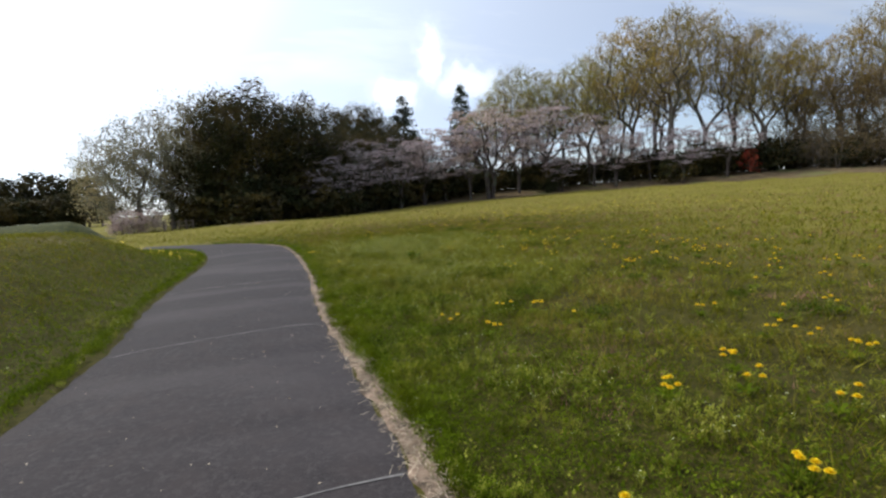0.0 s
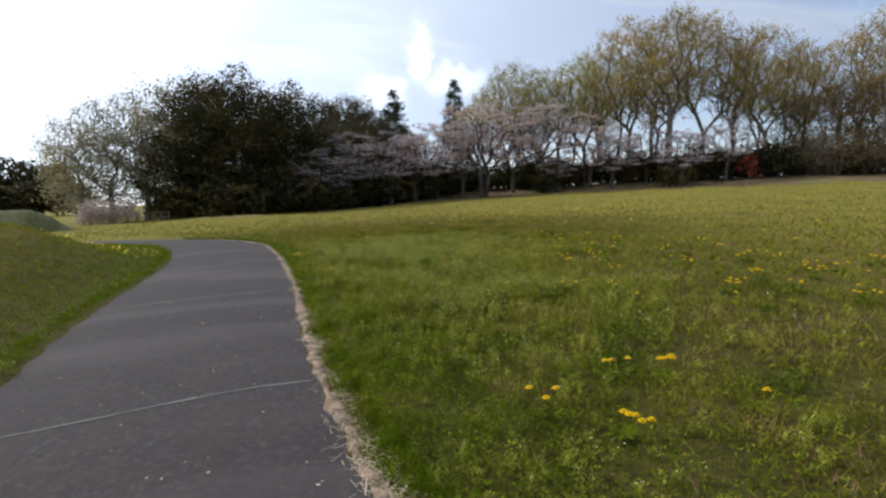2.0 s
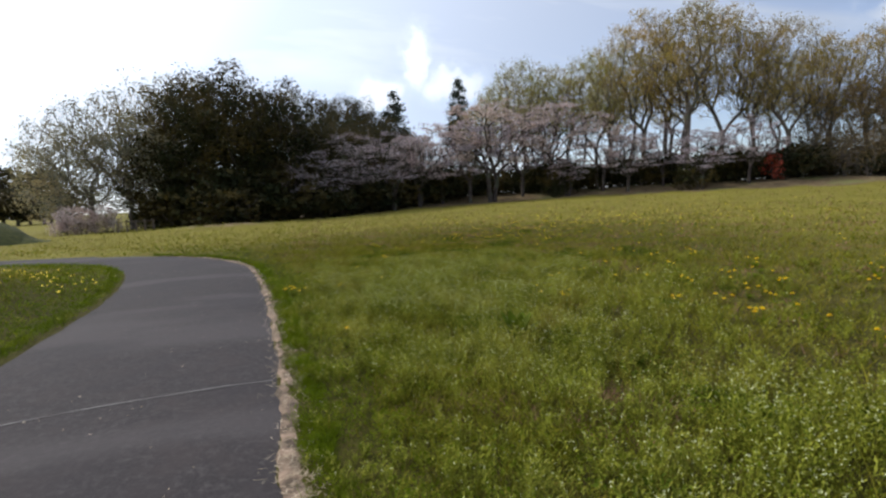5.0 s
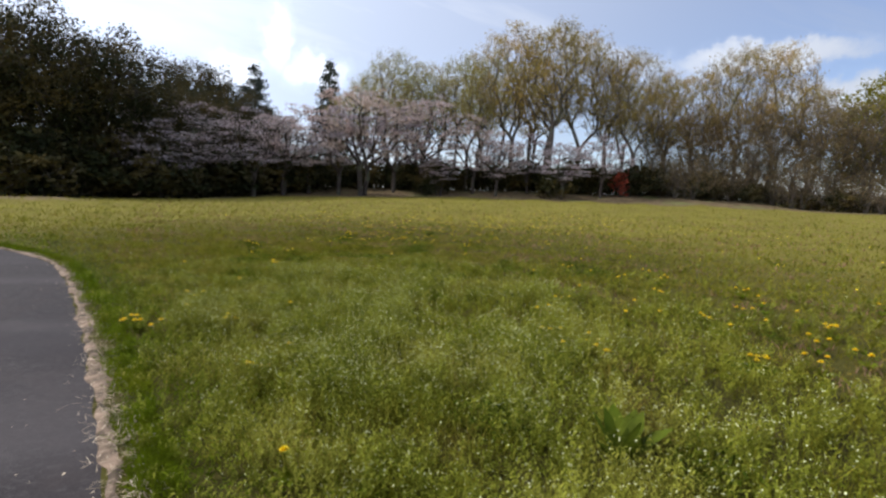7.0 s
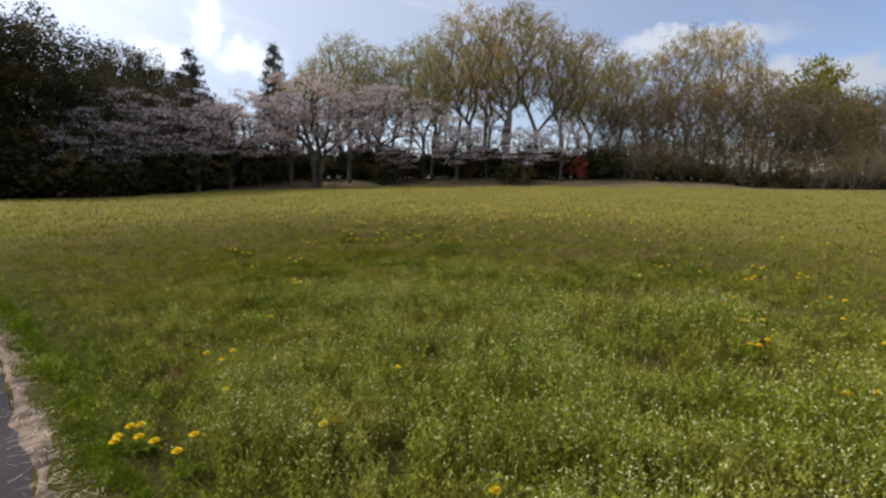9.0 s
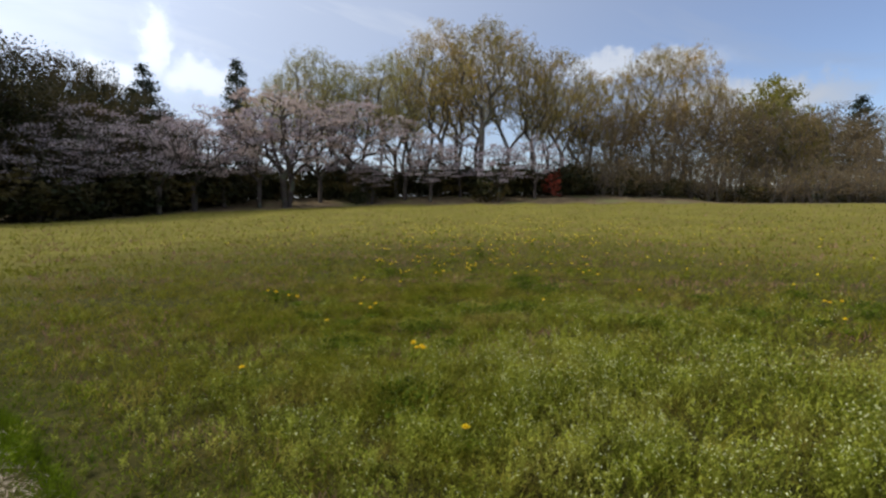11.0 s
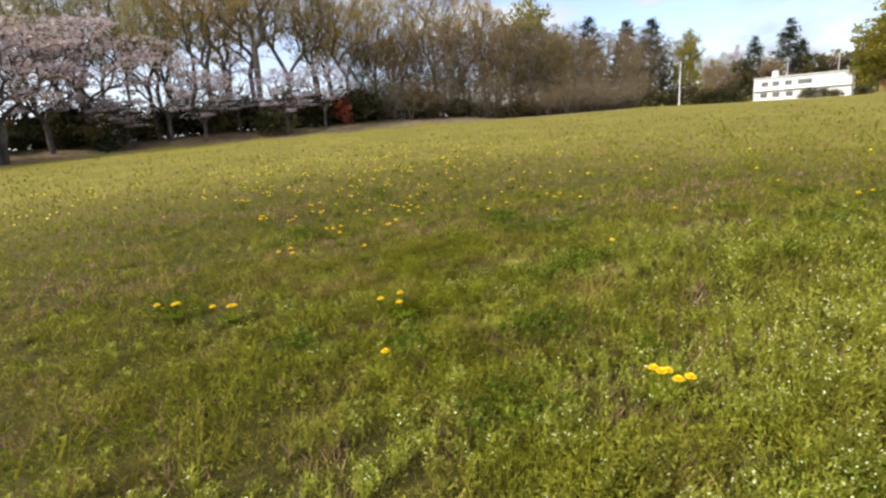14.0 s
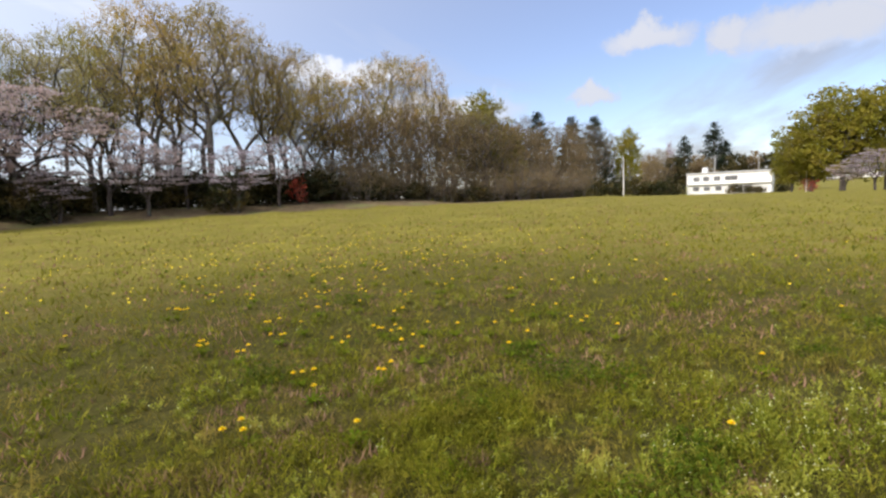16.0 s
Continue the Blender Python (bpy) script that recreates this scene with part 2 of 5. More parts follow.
def ground_material():
    m, N = material("meadow_ground")
    pos = where(N)
    n1, n2, n3 = N.noise(pos, 0.25, 5.0, 0.6), N.noise(pos, 1.6, 5.0, 0.62), N.noise(pos, 14.0, 5.0, 0.7)
    col = N.mix(N.ramp(n3, 0.32, 0.68), rgb(0.085, 0.082, 0.012), rgb(0.225, 0.195, 0.032))
    col = N.mix(N.math("MULTIPLY", N.ramp(n2, 0.46, 0.70), 0.7), col, rgb(0.225, 0.16, 0.055))
    col = N.mix(N.math("MULTIPLY", N.ramp(n1, 0.42, 0.66), 0.5), col, rgb(0.24, 0.21, 0.036))
    litter = N.add("ShaderNodeAttribute", {"attribute_name": "litter"}).outputs["Fac"]
    # thatch darkened near the walk: shade between the plants put into its colour
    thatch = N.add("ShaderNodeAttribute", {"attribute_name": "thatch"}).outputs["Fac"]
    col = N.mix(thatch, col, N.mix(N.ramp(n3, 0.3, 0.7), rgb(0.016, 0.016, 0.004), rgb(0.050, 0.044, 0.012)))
    dry = N.add("ShaderNodeAttribute", {"attribute_name": "dry"}).outputs["Fac"]
    brown = N.mix(N.ramp(n2, 0.35, 0.65), rgb(0.115, 0.080, 0.048), rgb(0.20, 0.15, 0.082))
    brown = N.mix(N.ramp(n1, 0.52, 0.66), brown, rgb(0.16, 0.155, 0.06))
    straw = N.mix(N.ramp(n3, 0.35, 0.7), rgb(0.14, 0.095, 0.06), rgb(0.30, 0.215, 0.14))
    col = N.mix(N.ramp(N.math("ADD", litter, N.math("MULTIPLY", N.math("SUBTRACT", n2, 0.5), 0.6)), 0.35, 0.65), col, brown)
    col = N.mix(N.ramp(N.math("ADD", dry, N.math("MULTIPLY", N.math("SUBTRACT", n3, 0.5), 0.9)), 0.40, 0.70), col, straw)
    finish(N, col, 0.95, N.math("ADD", n3, N.math("MULTIPLY", n2, 2.0)), 0.05, 0.0, 0.1)
    return m


def asphalt_material():
    m, N = material("asphalt")
    pos = where(N)
    fine, mid, big = N.noise(pos, 160.0, 3.0, 0.7), N.noise(pos, 3.0, 5.0, 0.6), N.noise(pos, 0.5, 4.0, 0.6)
    band = N.noise(N.add("ShaderNodeVectorMath", {"operation": "MULTIPLY"}, i0=pos, i1=(0.12, 0.55, 1.0)).outputs[0], 1.0, 3.0, 0.5)
    grit = N.noise(pos, 20.0, 6.0, 0.8)
    col = N.mix(N.ramp(fine, 0.3, 0.7), rgb(0.020, 0.017, 0.017), rgb(0.055, 0.047, 0.047))
    col = N.mix(N.math("MULTIPLY", N.ramp(grit, 0.46, 0.64), 0.7), col, rgb(0.080, 0.069, 0.068))
    col = N.mix(N.math("MULTIPLY", N.ramp(mid, 0.42, 0.66), 0.5), col, rgb(0.052, 0.041, 0.039))
    col = N.mix(N.math("MULTIPLY", N.ramp(band, 0.46, 0.62), 0.55), col, rgb(0.082, 0.071, 0.070))
    col = N.mix(N.math("MULTIPLY", N.ramp(big, 0.48, 0.66), 0.5), col, rgb(0.036, 0.031, 0.033))
    finish(N, col, 0.88, grit, 0.006, 0.0, 0.2)
    return m


# turf toned darker than the meadow: the dyke's shade put into its colour
M_dyke = simple_material("dyke_turf", (0.032, 0.040, 0.010), (0.075, 0.078, 0.018), 3.0, 0.95, 0.06)
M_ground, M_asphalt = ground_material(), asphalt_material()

# ---- mesh helpers ----


def mesh_of(name, verts, faces, mat, smooth=False):
    """A mesh from arrays: verts n x 3, faces n x k (one k for all)."""
    v, f = np.asarray(verts, np.float32), np.asarray(faces, np.int32)
    me = bpy.data.meshes.new(name)
    me.vertices.add(len(v))
    me.vertices.foreach_set("co", v.ravel())
    me.loops.add(f.size)
    me.loops.foreach_set("vertex_index", f.ravel())
    me.polygons.add(len(f))
    k = f.shape[1]
    me.polygons.foreach_set("loop_start", np.arange(0, f.size, k, dtype=np.int32))
    if smooth:
        me.polygons.foreach_set("use_smooth", np.ones(len(f), bool))
    me.update(calc_edges=True)
    me.materials.append(mat)
    return me


def bm_mesh(name, bm, mat):
    me = bpy.data.meshes.new(name)
    bm.to_mesh(me)
    bm.free()
    me.materials.append(mat)
    return me


def part(name, me, parent, label=""):
    ob = new(name, me)
    ob.parent = parent
    return tagged(ob, label)


def box(bm, x0, y0, z0, x1, y1, z1, bevel=0.0):
    r = bmesh.ops.create_cube(bm, size=1.0, matrix=Matrix.Translation(((x0 + x1) / 2, (y0 + y1) / 2, (z0 + z1) / 2)) @ Matrix.Diagonal((x1 - x0, y1 - y0, z1 - z0, 1)))
    if bevel:
        es = list({e for v in r["verts"] for e in v.link_edges})
        bmesh.ops.bevel(bm, geom=es, offset=bevel, segments=1, affect="EDGES")
    return bm


def smooth01(t):
    t = np.clip(t, 0, 1)
    return t * t * (3 - 2 * t)


def spline(pts, n=10):
    """A smooth line through the points."""
    p = np.array(pts, float)
    p = np.vstack([2 * p[0] - p[1], p, 2 * p[-1] - p[-2]])
    out = []
    for i in range(1, len(p) - 2):
        for t in np.arange(n) / n:
            a, b, c, d = p[i - 1], p[i], p[i + 1], p[i + 2]
            out.append(0.5 * (2 * b + (c - a) * t + (2 * a - 5 * b + 4 * c - d) * t * t + (3 * b - a - 3 * c + d) * t ** 3))
    out.append(p[-2])
    return np.array(out)


def line_dist(x, y, line):
    """Distance of many places to a line of points."""
    best = np.full(np.shape(x), 1e9)
    for (ax, ay), (bx, by) in zip(line[:-1], line[1:]):
        dx, dy = bx - ax, by - ay
        t = np.clip(((x - ax) * dx + (y - ay) * dy) / (dx * dx + dy * dy + 1e-12), 0, 1)
        best = np.minimum(best, np.hypot(x - ax - t * dx, y - ay - t * dy))
    return best


def inside(x, y, poly):
    hit = np.zeros(np.shape(x), bool)
    for (ax, ay), (bx, by) in zip(poly, np.roll(poly, -1, 0)):
        if ay != by:
            hit ^= ((ay > y) != (by > y)) & (x < (bx - ax) * (y - ay) / (by - ay) + ax)
    return hit


def wave(x, y, s, seed=0.0):
    """Cheap smooth noise in -1..1 for places, about s metres to a swell."""
    a, b = x / s * 6.283 + seed, y / s * 6.283 + seed * 1.7
    return (np.sin(a + 1.3 * np.sin(0.7 * b + seed)) + np.sin(b + 1.1 * np.sin(0.9 * a + 2.0)) + np.sin(0.6 * (a + b) + 3.1 + seed)) / 3


# ---- ground, path ----
EDGE_R = spline([(1.9, -30), (1.15, -4), (0.82, 0.66), (0.6, 2.3), (0.42, 3.6), (0.17, 5.25), (-0.08, 7.5), (-0.25, 9.6), (-0.45, 11.3), (-0.78, 13.7), (-1.33, 17), (-2.0, 19.5), (-3.5, 22.2), (-5.7, 24.3), (-7.7, 25.4), (-11, 26.8), (-40, 34)], 6)
EDGE_L = spline([(-1.0, -30), (-1.95, -4), (-2.15, 0.4), (-2.22, 2.3), (-2.27, 3.6), (-2.4, 5.0), (-2.8, 7.2), (-3.1, 9.4), (-3.3, 11.6), (-3.6, 14.4), (-4.15, 17.2), (-5.1, 20.0), (-6.5, 22.1), (-8.4, 23.4), (-10.5, 24.2), (-14, 25.4), (-41, 31.5)], 6)
PATH_POLY = np.vstack([EDGE_R, EDGE_L[::-1]])
WALK = np.array([(0.9, -2.0), (0.6, 3.0), (0.6, 9.0), (0.2, 14.0), (1.2, 17.5), (4.0, 19.0)])


def edge_radius(az):
    """How far the mown meadow reaches before the wood, by compass angle."""
    return np.interp(az, [-180, -30, -15, 0, 12, 28, 45, 60, 72, 80, 90, 180], [70, 62, 46, 48, 55, 62, 64, 68, 74, 92, 170, 170])


def ground_z(x, y):
    x, y = np.asarray(x, float), np.asarray(y, float)
    r, az = np.hypot(x, y - 8), np.degrees(np.arctan2(x, y - 8))
    rise = np.interp(az, [-180, -30, 0, 10, 28, 45, 60, 75, 90, 110, 150, 180], [0, -.1, -.1, .15, .5, .6, .5, .35, 0, -.4, -.2, 0])
    z = rise * smooth01((r - 14) / 48)
    re = edge_radius(az)
    z = z + 1.15 * smooth01((r - re - 1) / 10) * smooth01((az - 6) / 8) * smooth01((66 - az) / 8)
    z = z - 1.3 * smooth01((r - 85) / 60) * smooth01((az - 80) / 10)
    z = z - 2.0 * smooth01((r - re - 24) / 70) * smooth01((az + 20) / 8) * smooth01((74 - az) / 8)
    d = line_dist(x, y, EDGE_L)
    left = (~inside(x, y, PATH_POLY)) & (x < -1.0) & (d < line_dist(x, y, EDGE_R))
    south = left & (y < 24)
    bank = 1.22 * smooth01((d - 0.35) / 3.6) * smooth01((20.5 - y) / 6.0) * (1 - 0.75 * smooth01((d - 5.5) / 9))
    z = z + np.where(south, bank, 0)
    # a low hump before the dark wood
    z = z + 0.35 * np.exp(-((x + 7.0) ** 2 / 30 + (y - 46) ** 2 / 8))
    near = np.minimum(d, line_dist(x, y, EDGE_R))
    inn = inside(x, y, PATH_POLY)
    z = z + np.where(inn, 0, smooth01(near / 1.2) * (0.035 + 0.03 * wave(x, y, 3.1) + 0.02 * wave(x, y, 1.2, 2.0)) * smooth01((120 - r) / 80))
    return z - np.where(inn, 0.05 * smooth01(near / 0.12), 0)


def build_ground():
    def axis(c, fine, n_fine, limit):
        a = np.arange(n_fine) * fine
        step, v, more = fine, a[-1], []
        while v < limit:
            step *= 1.13
            v += step
            more.append(v)
        return c + np.concatenate([-np.array((more[::-1])), -a[:0:-1], a, more])
    xs, ys = axis(0.0, 0.13, 45, 1800), axis(9.0, 0.13, 105, 1800)
    X, Y = np.meshgrid(xs, ys)
    Z = ground_z(X, Y)
    nx, ny = len(xs), len(ys)
    idx = np.arange(nx * ny).reshape(ny, nx)
    F = np.stack([idx[:-1, :-1], idx[:-1, 1:], idx[1:, 1:], idx[1:, :-1]], -1).reshape(-1, 4)
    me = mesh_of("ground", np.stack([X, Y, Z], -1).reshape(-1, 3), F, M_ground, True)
    r, az = np.hypot(X, Y - 8), np.degrees(np.arctan2(X, Y - 8))
    litter = smooth01((r - edge_radius(az) + 0.5) / 2.5) * smooth01((edge_radius(az) + 50 - r) / 10) * smooth01((az + 16) / 6) * smooth01((82 - az) / 6)
    litter = np.maximum(litter, 0.75 * np.exp(-((X + 7.0) ** 2 / 30 + (Y - 46) ** 2 / 8)))
    dl = line_dist(X, Y, EDGE_L)
    bank = (X < -2) & (dl < line_dist(X, Y, EDGE_R)) & (Y < 26)
    litter = np.maximum(litter, np.where(bank, 0.55 * smooth01((dl - 1.6) / 2.0) * (0.75 + 0.35 * wave(X, Y, 3.3, 1.5)), 0))
    dr = line_dist(X, Y, EDGE_R)
    wide = 0.06 + 0.06 * wave(X, Y, 2.6, 5.0) + 0.04 * wave(X, Y, 0.8, 2.0) + 0.10 * np.exp(-((Y - 1.2) / 2.5) ** 2)
    dry = 0.35 * smooth01(1 - (dr - wide) / 0.16) * (~inside(X, Y, PATH_POLY))
    # painted shade under the plants, fading 3 to 15 m off the walk
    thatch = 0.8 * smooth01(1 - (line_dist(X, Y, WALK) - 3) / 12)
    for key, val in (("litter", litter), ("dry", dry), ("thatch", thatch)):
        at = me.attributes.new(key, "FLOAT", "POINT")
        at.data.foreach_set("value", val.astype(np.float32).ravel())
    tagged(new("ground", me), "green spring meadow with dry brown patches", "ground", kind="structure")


def build_path():
    n = len(EDGE_R)
    cols = 7
    V, F = [], []
    rng = np.random.default_rng(3)
    for k in range(n):
        a, b = EDGE_R[k], EDGE_L[k]
        for j in range(cols):
            t = j / (cols - 1)
            p = a + (b - a) * t
            jit = rng.normal(0, 0.018) if j in (0, cols - 1) else 0
            z = 0.012 + 0.02 * math.sin(math.pi * t)
            if j in (0, cols - 1):
                z = -0.012
            V.append((p[0] + jit, p[1], z))
    for k in range(n - 1):
        for j in range(cols - 1):
            i = k * cols + j
            F.append((i, i + cols, i + cols + 1, i + 1))
    path = tagged(new("path", mesh_of("path", V, F, M_asphalt, True)), "worn grey asphalt footpath curving through the meadow", "path", kind="structure")
    # pale joints across the asphalt
    for y, skew in ((0.93, 0.5), (5.03, 0.56), (9.5, 0.5), (-3.4, 0.5)):
        xr = float(np.interp(y, EDGE_R[:, 1][:70], EDGE_R[:, 0][:70])) - 0.06
        xl = float(np.interp(y - skew, EDGE_L[:, 1][:70], EDGE_L[:, 0][:70])) + 0.1
        V, m = [], 30
        for i in range(m + 1):
            t = i / m
            x, yy = xr + (xl - xr) * t, y - skew * t + 0.012 * math.sin(9 * t + y)
            u = (0.06 + (xr - xl) * t) / (xr - xl + 0.16)
            z = 0.005 + float(np.interp(u, [j / 6 for j in range(7)], [-0.012] + [0.012 + 0.02 * math.sin(math.pi * j / 6) for j in range(1, 6)] + [-0.012]))
            w = 0.008 + 0.003 * math.sin(23 * t + y)
            V += [(x, yy - w, z), (x, yy + w, z)]
        F = [(2 * i, 2 * i + 2, 2 * i + 3, 2 * i + 1) for i in range(m)]
        part("joint", mesh_of("joint", V, F, M_joint), path)


def build_dyke():
    """The steep grassy dyke beyond the bend of the path, with a sloping end."""
    line = spline([(-16.6, 42.0), (-18.6, 41.2), (-24, 39.8), (-34, 37.5), (-60, 33), (-110, 26)], 14)
    t = np.gradient(line, axis=0)
    t /= np.linalg.norm(t, axis=1)[:, None]
    side = np.stack([-t[:, 1], t[:, 0]], -1)
    run = np.concatenate([[0], np.cumsum(np.linalg.norm(np.diff(line, axis=0), axis=1))])
    rng = np.random.default_rng(9)
    V = []
    prof = [(-2.6, -0.15), (-2.2, 0.12), (-1.6, 0.75), (-1.0, 1.36), (-0.7, 1.5), (0.0, 1.54), (0.8, 1.5), (1.6, 1.3), (3.0, 0.5), (4.2, -0.15)]
    for k, p in enumerate(line):
        f = float(smooth01(run[k] / 3.0))
        for o, h in prof:
            q = p + side[k] * o * (0.4 + 0.6 * f)
            V.append((q[0], q[1], float(ground_z(q[0], q[1])) + (h if h < 0 else h * f + 0.04 * rng.normal())))
    m = len(prof)
    F = [(k * m + j, k * m + j + 1, (k + 1) * m + j + 1, (k + 1) * m + j) for k in range(len(line) - 1) for j in range(m - 1)]
    tagged(new("dyke", mesh_of("dyke", V, F, M_dyke, True)), "steep grass-grown dyke beyond the path", "dyke", kind="structure")


def build_verge():
    """The strip of trodden straw and bare earth along the asphalt's edge."""
    rng = np.random.default_rng(14)
    line = spline([tuple(p) for p in EDGE_R[4:78]], 8)
    t = np.gradient(line, axis=0)
    t /= np.linalg.norm(t, axis=1)[:, None]
    side = np.stack([t[:, 1], -t[:, 0]], -1)
    x, y = line[:, 0], line[:, 1]
    w = 0.115 + 0.06 * wave(x, y, 2.9, 5.0) + 0.085 * wave(x, y, 0.9, 2.0) + 0.045 * wave(x, y, 0.37, 4.0) + 0.10 * np.exp(-((y - 1.0) / 2.2) ** 2) - 0.02 * smooth01((y - 10) / 8)
    w = np.maximum(w, 0.02)
    rows = []
    for f, up in ((-1.0, -0.002), (0.0, 0.006), (0.5, 0.010), (1.0, -0.02)):
        if f < 0:
            o = -0.015 + 0.030 * wave(x, y, 0.9, 3.0) + 0.030 * wave(x, y, 0.36, 1.0)
        else:
            o = w * f * (1 + (rng.normal(0, 0.16, len(x)) if f == 1.0 else 0))
        px, py = x + side[:, 0] * o, y + side[:, 1] * o
        rows.append(np.stack([px, py, np.maximum(ground_z(px, py), -0.005) + up], -1))
    V = np.stack(rows, 1).reshape(-1, 3)
    F = [(4 * k + j, 4 * k + j + 1, 4 * k + j + 5, 4 * k + j + 4) for k in range(len(line) - 1) for j in range(3)]
    tagged(new("verge", mesh_of("verge", V, F, M_verge, True)), "bare earth and trodden straw along the asphalt", "verge", kind="structure")


build_ground()
build_path()
build_dyke()
build_verge()

# ---- trees ----


def tubes(lines, mat, name, sides):
    V, F, base = [], [], 0
    for pts, rad in lines:
        n = len(pts)
        t = np.gradient(pts, axis=0)
        t /= np.linalg.norm(t, axis=1)[:, None] + 1e-9
        ref = np.array((0.31, 0.95, 0.05)) if abs(t[0][2]) > 0.7 else np.array((0.0, 0.0, 1.0))
        u = np.cross(t, ref)
        u /= np.linalg.norm(u, axis=1)[:, None] + 1e-9
        w = np.cross(t, u)
        ang = np.arange(sides) * 2 * math.pi / sides
        ring = pts[:, None, :] + rad[:, None, None] * (np.cos(ang)[None, :, None] * u[:, None, :] + np.sin(ang)[None, :, None] * w[:, None, :])
        V.append(ring.reshape(-1, 3))
        i = np.arange(n - 1)[:, None] * sides + np.arange(sides)[None, :]
        j = np.arange(n - 1)[:, None] * sides + (np.arange(sides)[None, :] + 1) % sides
        F.append((np.stack([i, j, j + sides, i + sides], -1).reshape(-1, 4)) + base)
        base += n * sides
    return mesh_of(name, np.vstack(V), np.vstack(F), mat, sides > 4)


def skeleton(rng, stems, pts, lazy, rise, step):
    """Branches that reach every point of a crown from the stems: each point joins the branch
    that costs least in new wood and in way down to the foot."""
    cap = sum(len(q) for q in stems) + len(pts) * 14
    P, D = np.zeros((cap, 3)), np.zeros((cap, 3))
    way, up = np.zeros(cap), np.full(cap, -1)
    free = np.zeros(cap, bool)
    n = 0
    for q in stems:
        for i, p in enumerate(q):
            P[n], up[n] = p, n - 1 if i else -1
            way[n] = way[n - 1] + np.linalg.norm(p - P[n - 1]) if i else 0.0
            D[n] = (q[min(i + 1, len(q) - 1)] - q[max(i - 1, 0)])
            D[n] /= np.linalg.norm(D[n])
            free[n] = i >= len(q) * 0.45
            n += 1
    foot = np.mean([q[-1] for q in stems], axis=0)
    for p in pts[np.argsort(np.linalg.norm(pts - foot, axis=1))]:
        v = p - P[:n]
        d = np.linalg.norm(v, axis=1)
        flat = np.hypot(v[:, 0], v[:, 1])
        cost = d + lazy * way[:n] + rise * np.maximum(0.0, 0.35 * flat - v[:, 2]) + np.where(free[:n], 0.0, 1e3)
        j = int(np.argmin(cost))
        m = int(min(max(round(d[j] / step), 1), 12))
        mid = P[j] + 0.48 * d[j] * (0.38 * D[j] + 0.62 * v[j] / (d[j] + 1e-9)) + rng.normal(0, 0.03 * d[j], 3)
        last = j
        for i in range(1, m + 1):
            t = i / m
            x = (1 - t) ** 2 * P[j] + 2 * t * (1 - t) * mid + t * t * p
            P[n], up[n], free[n] = x, last, True
            e = x - P[last]
            way[n] = way[last] + np.linalg.norm(e)
            D[n] = e / (np.linalg.norm(e) + 1e-9)
            last = n
            n += 1
    return P[:n], up[:n]


def chains(P, up, trunk_r):
    """The skeleton cut into tapering lines, thickest first at every fork; the order of each line too."""
    n = len(P)
    load = np.zeros(n)
    kids = [[] for _ in range(n)]
    for i in range(n - 1, -1, -1):
        if not kids[i]:
            load[i] = 1.0
        if up[i] >= 0:
            load[up[i]] += load[i]
            kids[up[i]].append(i)
    rad = load ** (1 / 2.15)
    rad *= trunk_r / rad.max()
    out, todo = [], [(i, -1, 0) for i in range(n) if up[i] < 0]
    while todo:
        i, start, order = todo.pop()
        line = [start, i] if start >= 0 else [i]
        while kids[i]:
            best = max(kids[i], key=lambda q: load[q])
            todo += [(q, i, order + 1) for q in kids[i] if q != best]
            line.append(best)
            i = best
        r = rad[line].copy()
        if start >= 0:
            r[0] = min(r[0], r[1] * 1.25)
        r[-1] *= 0.5
        if order == 0:
            r[0] *= 1.3
        out.append((order, P[line], r))
    return out


def leaves(rng, c, size, flat=0.0, slim=0.55):
    """One leaf-shaped face at each place."""
    n = len(c)
    u = rng.normal(0, 1, (n, 3))
    u[:, 2] *= 1 - flat
    u /= np.linalg.norm(u, axis=1)[:, None]
    w = rng.normal(0, 1, (n, 3))
    w[:, 2] *= 1 - flat
    w -= u * np.sum(u * w, 1)[:, None]
    w /= np.linalg.norm(w, axis=1)[:, None]
    s = size * rng.uniform(0.6, 1.4, (n, 1))
    V = np.stack([c - u * s, c + w * s * slim, c + u * s, c - w * s * slim], 1).reshape(-1, 3)
    return V, np.arange(n * 4).reshape(-1, 4)


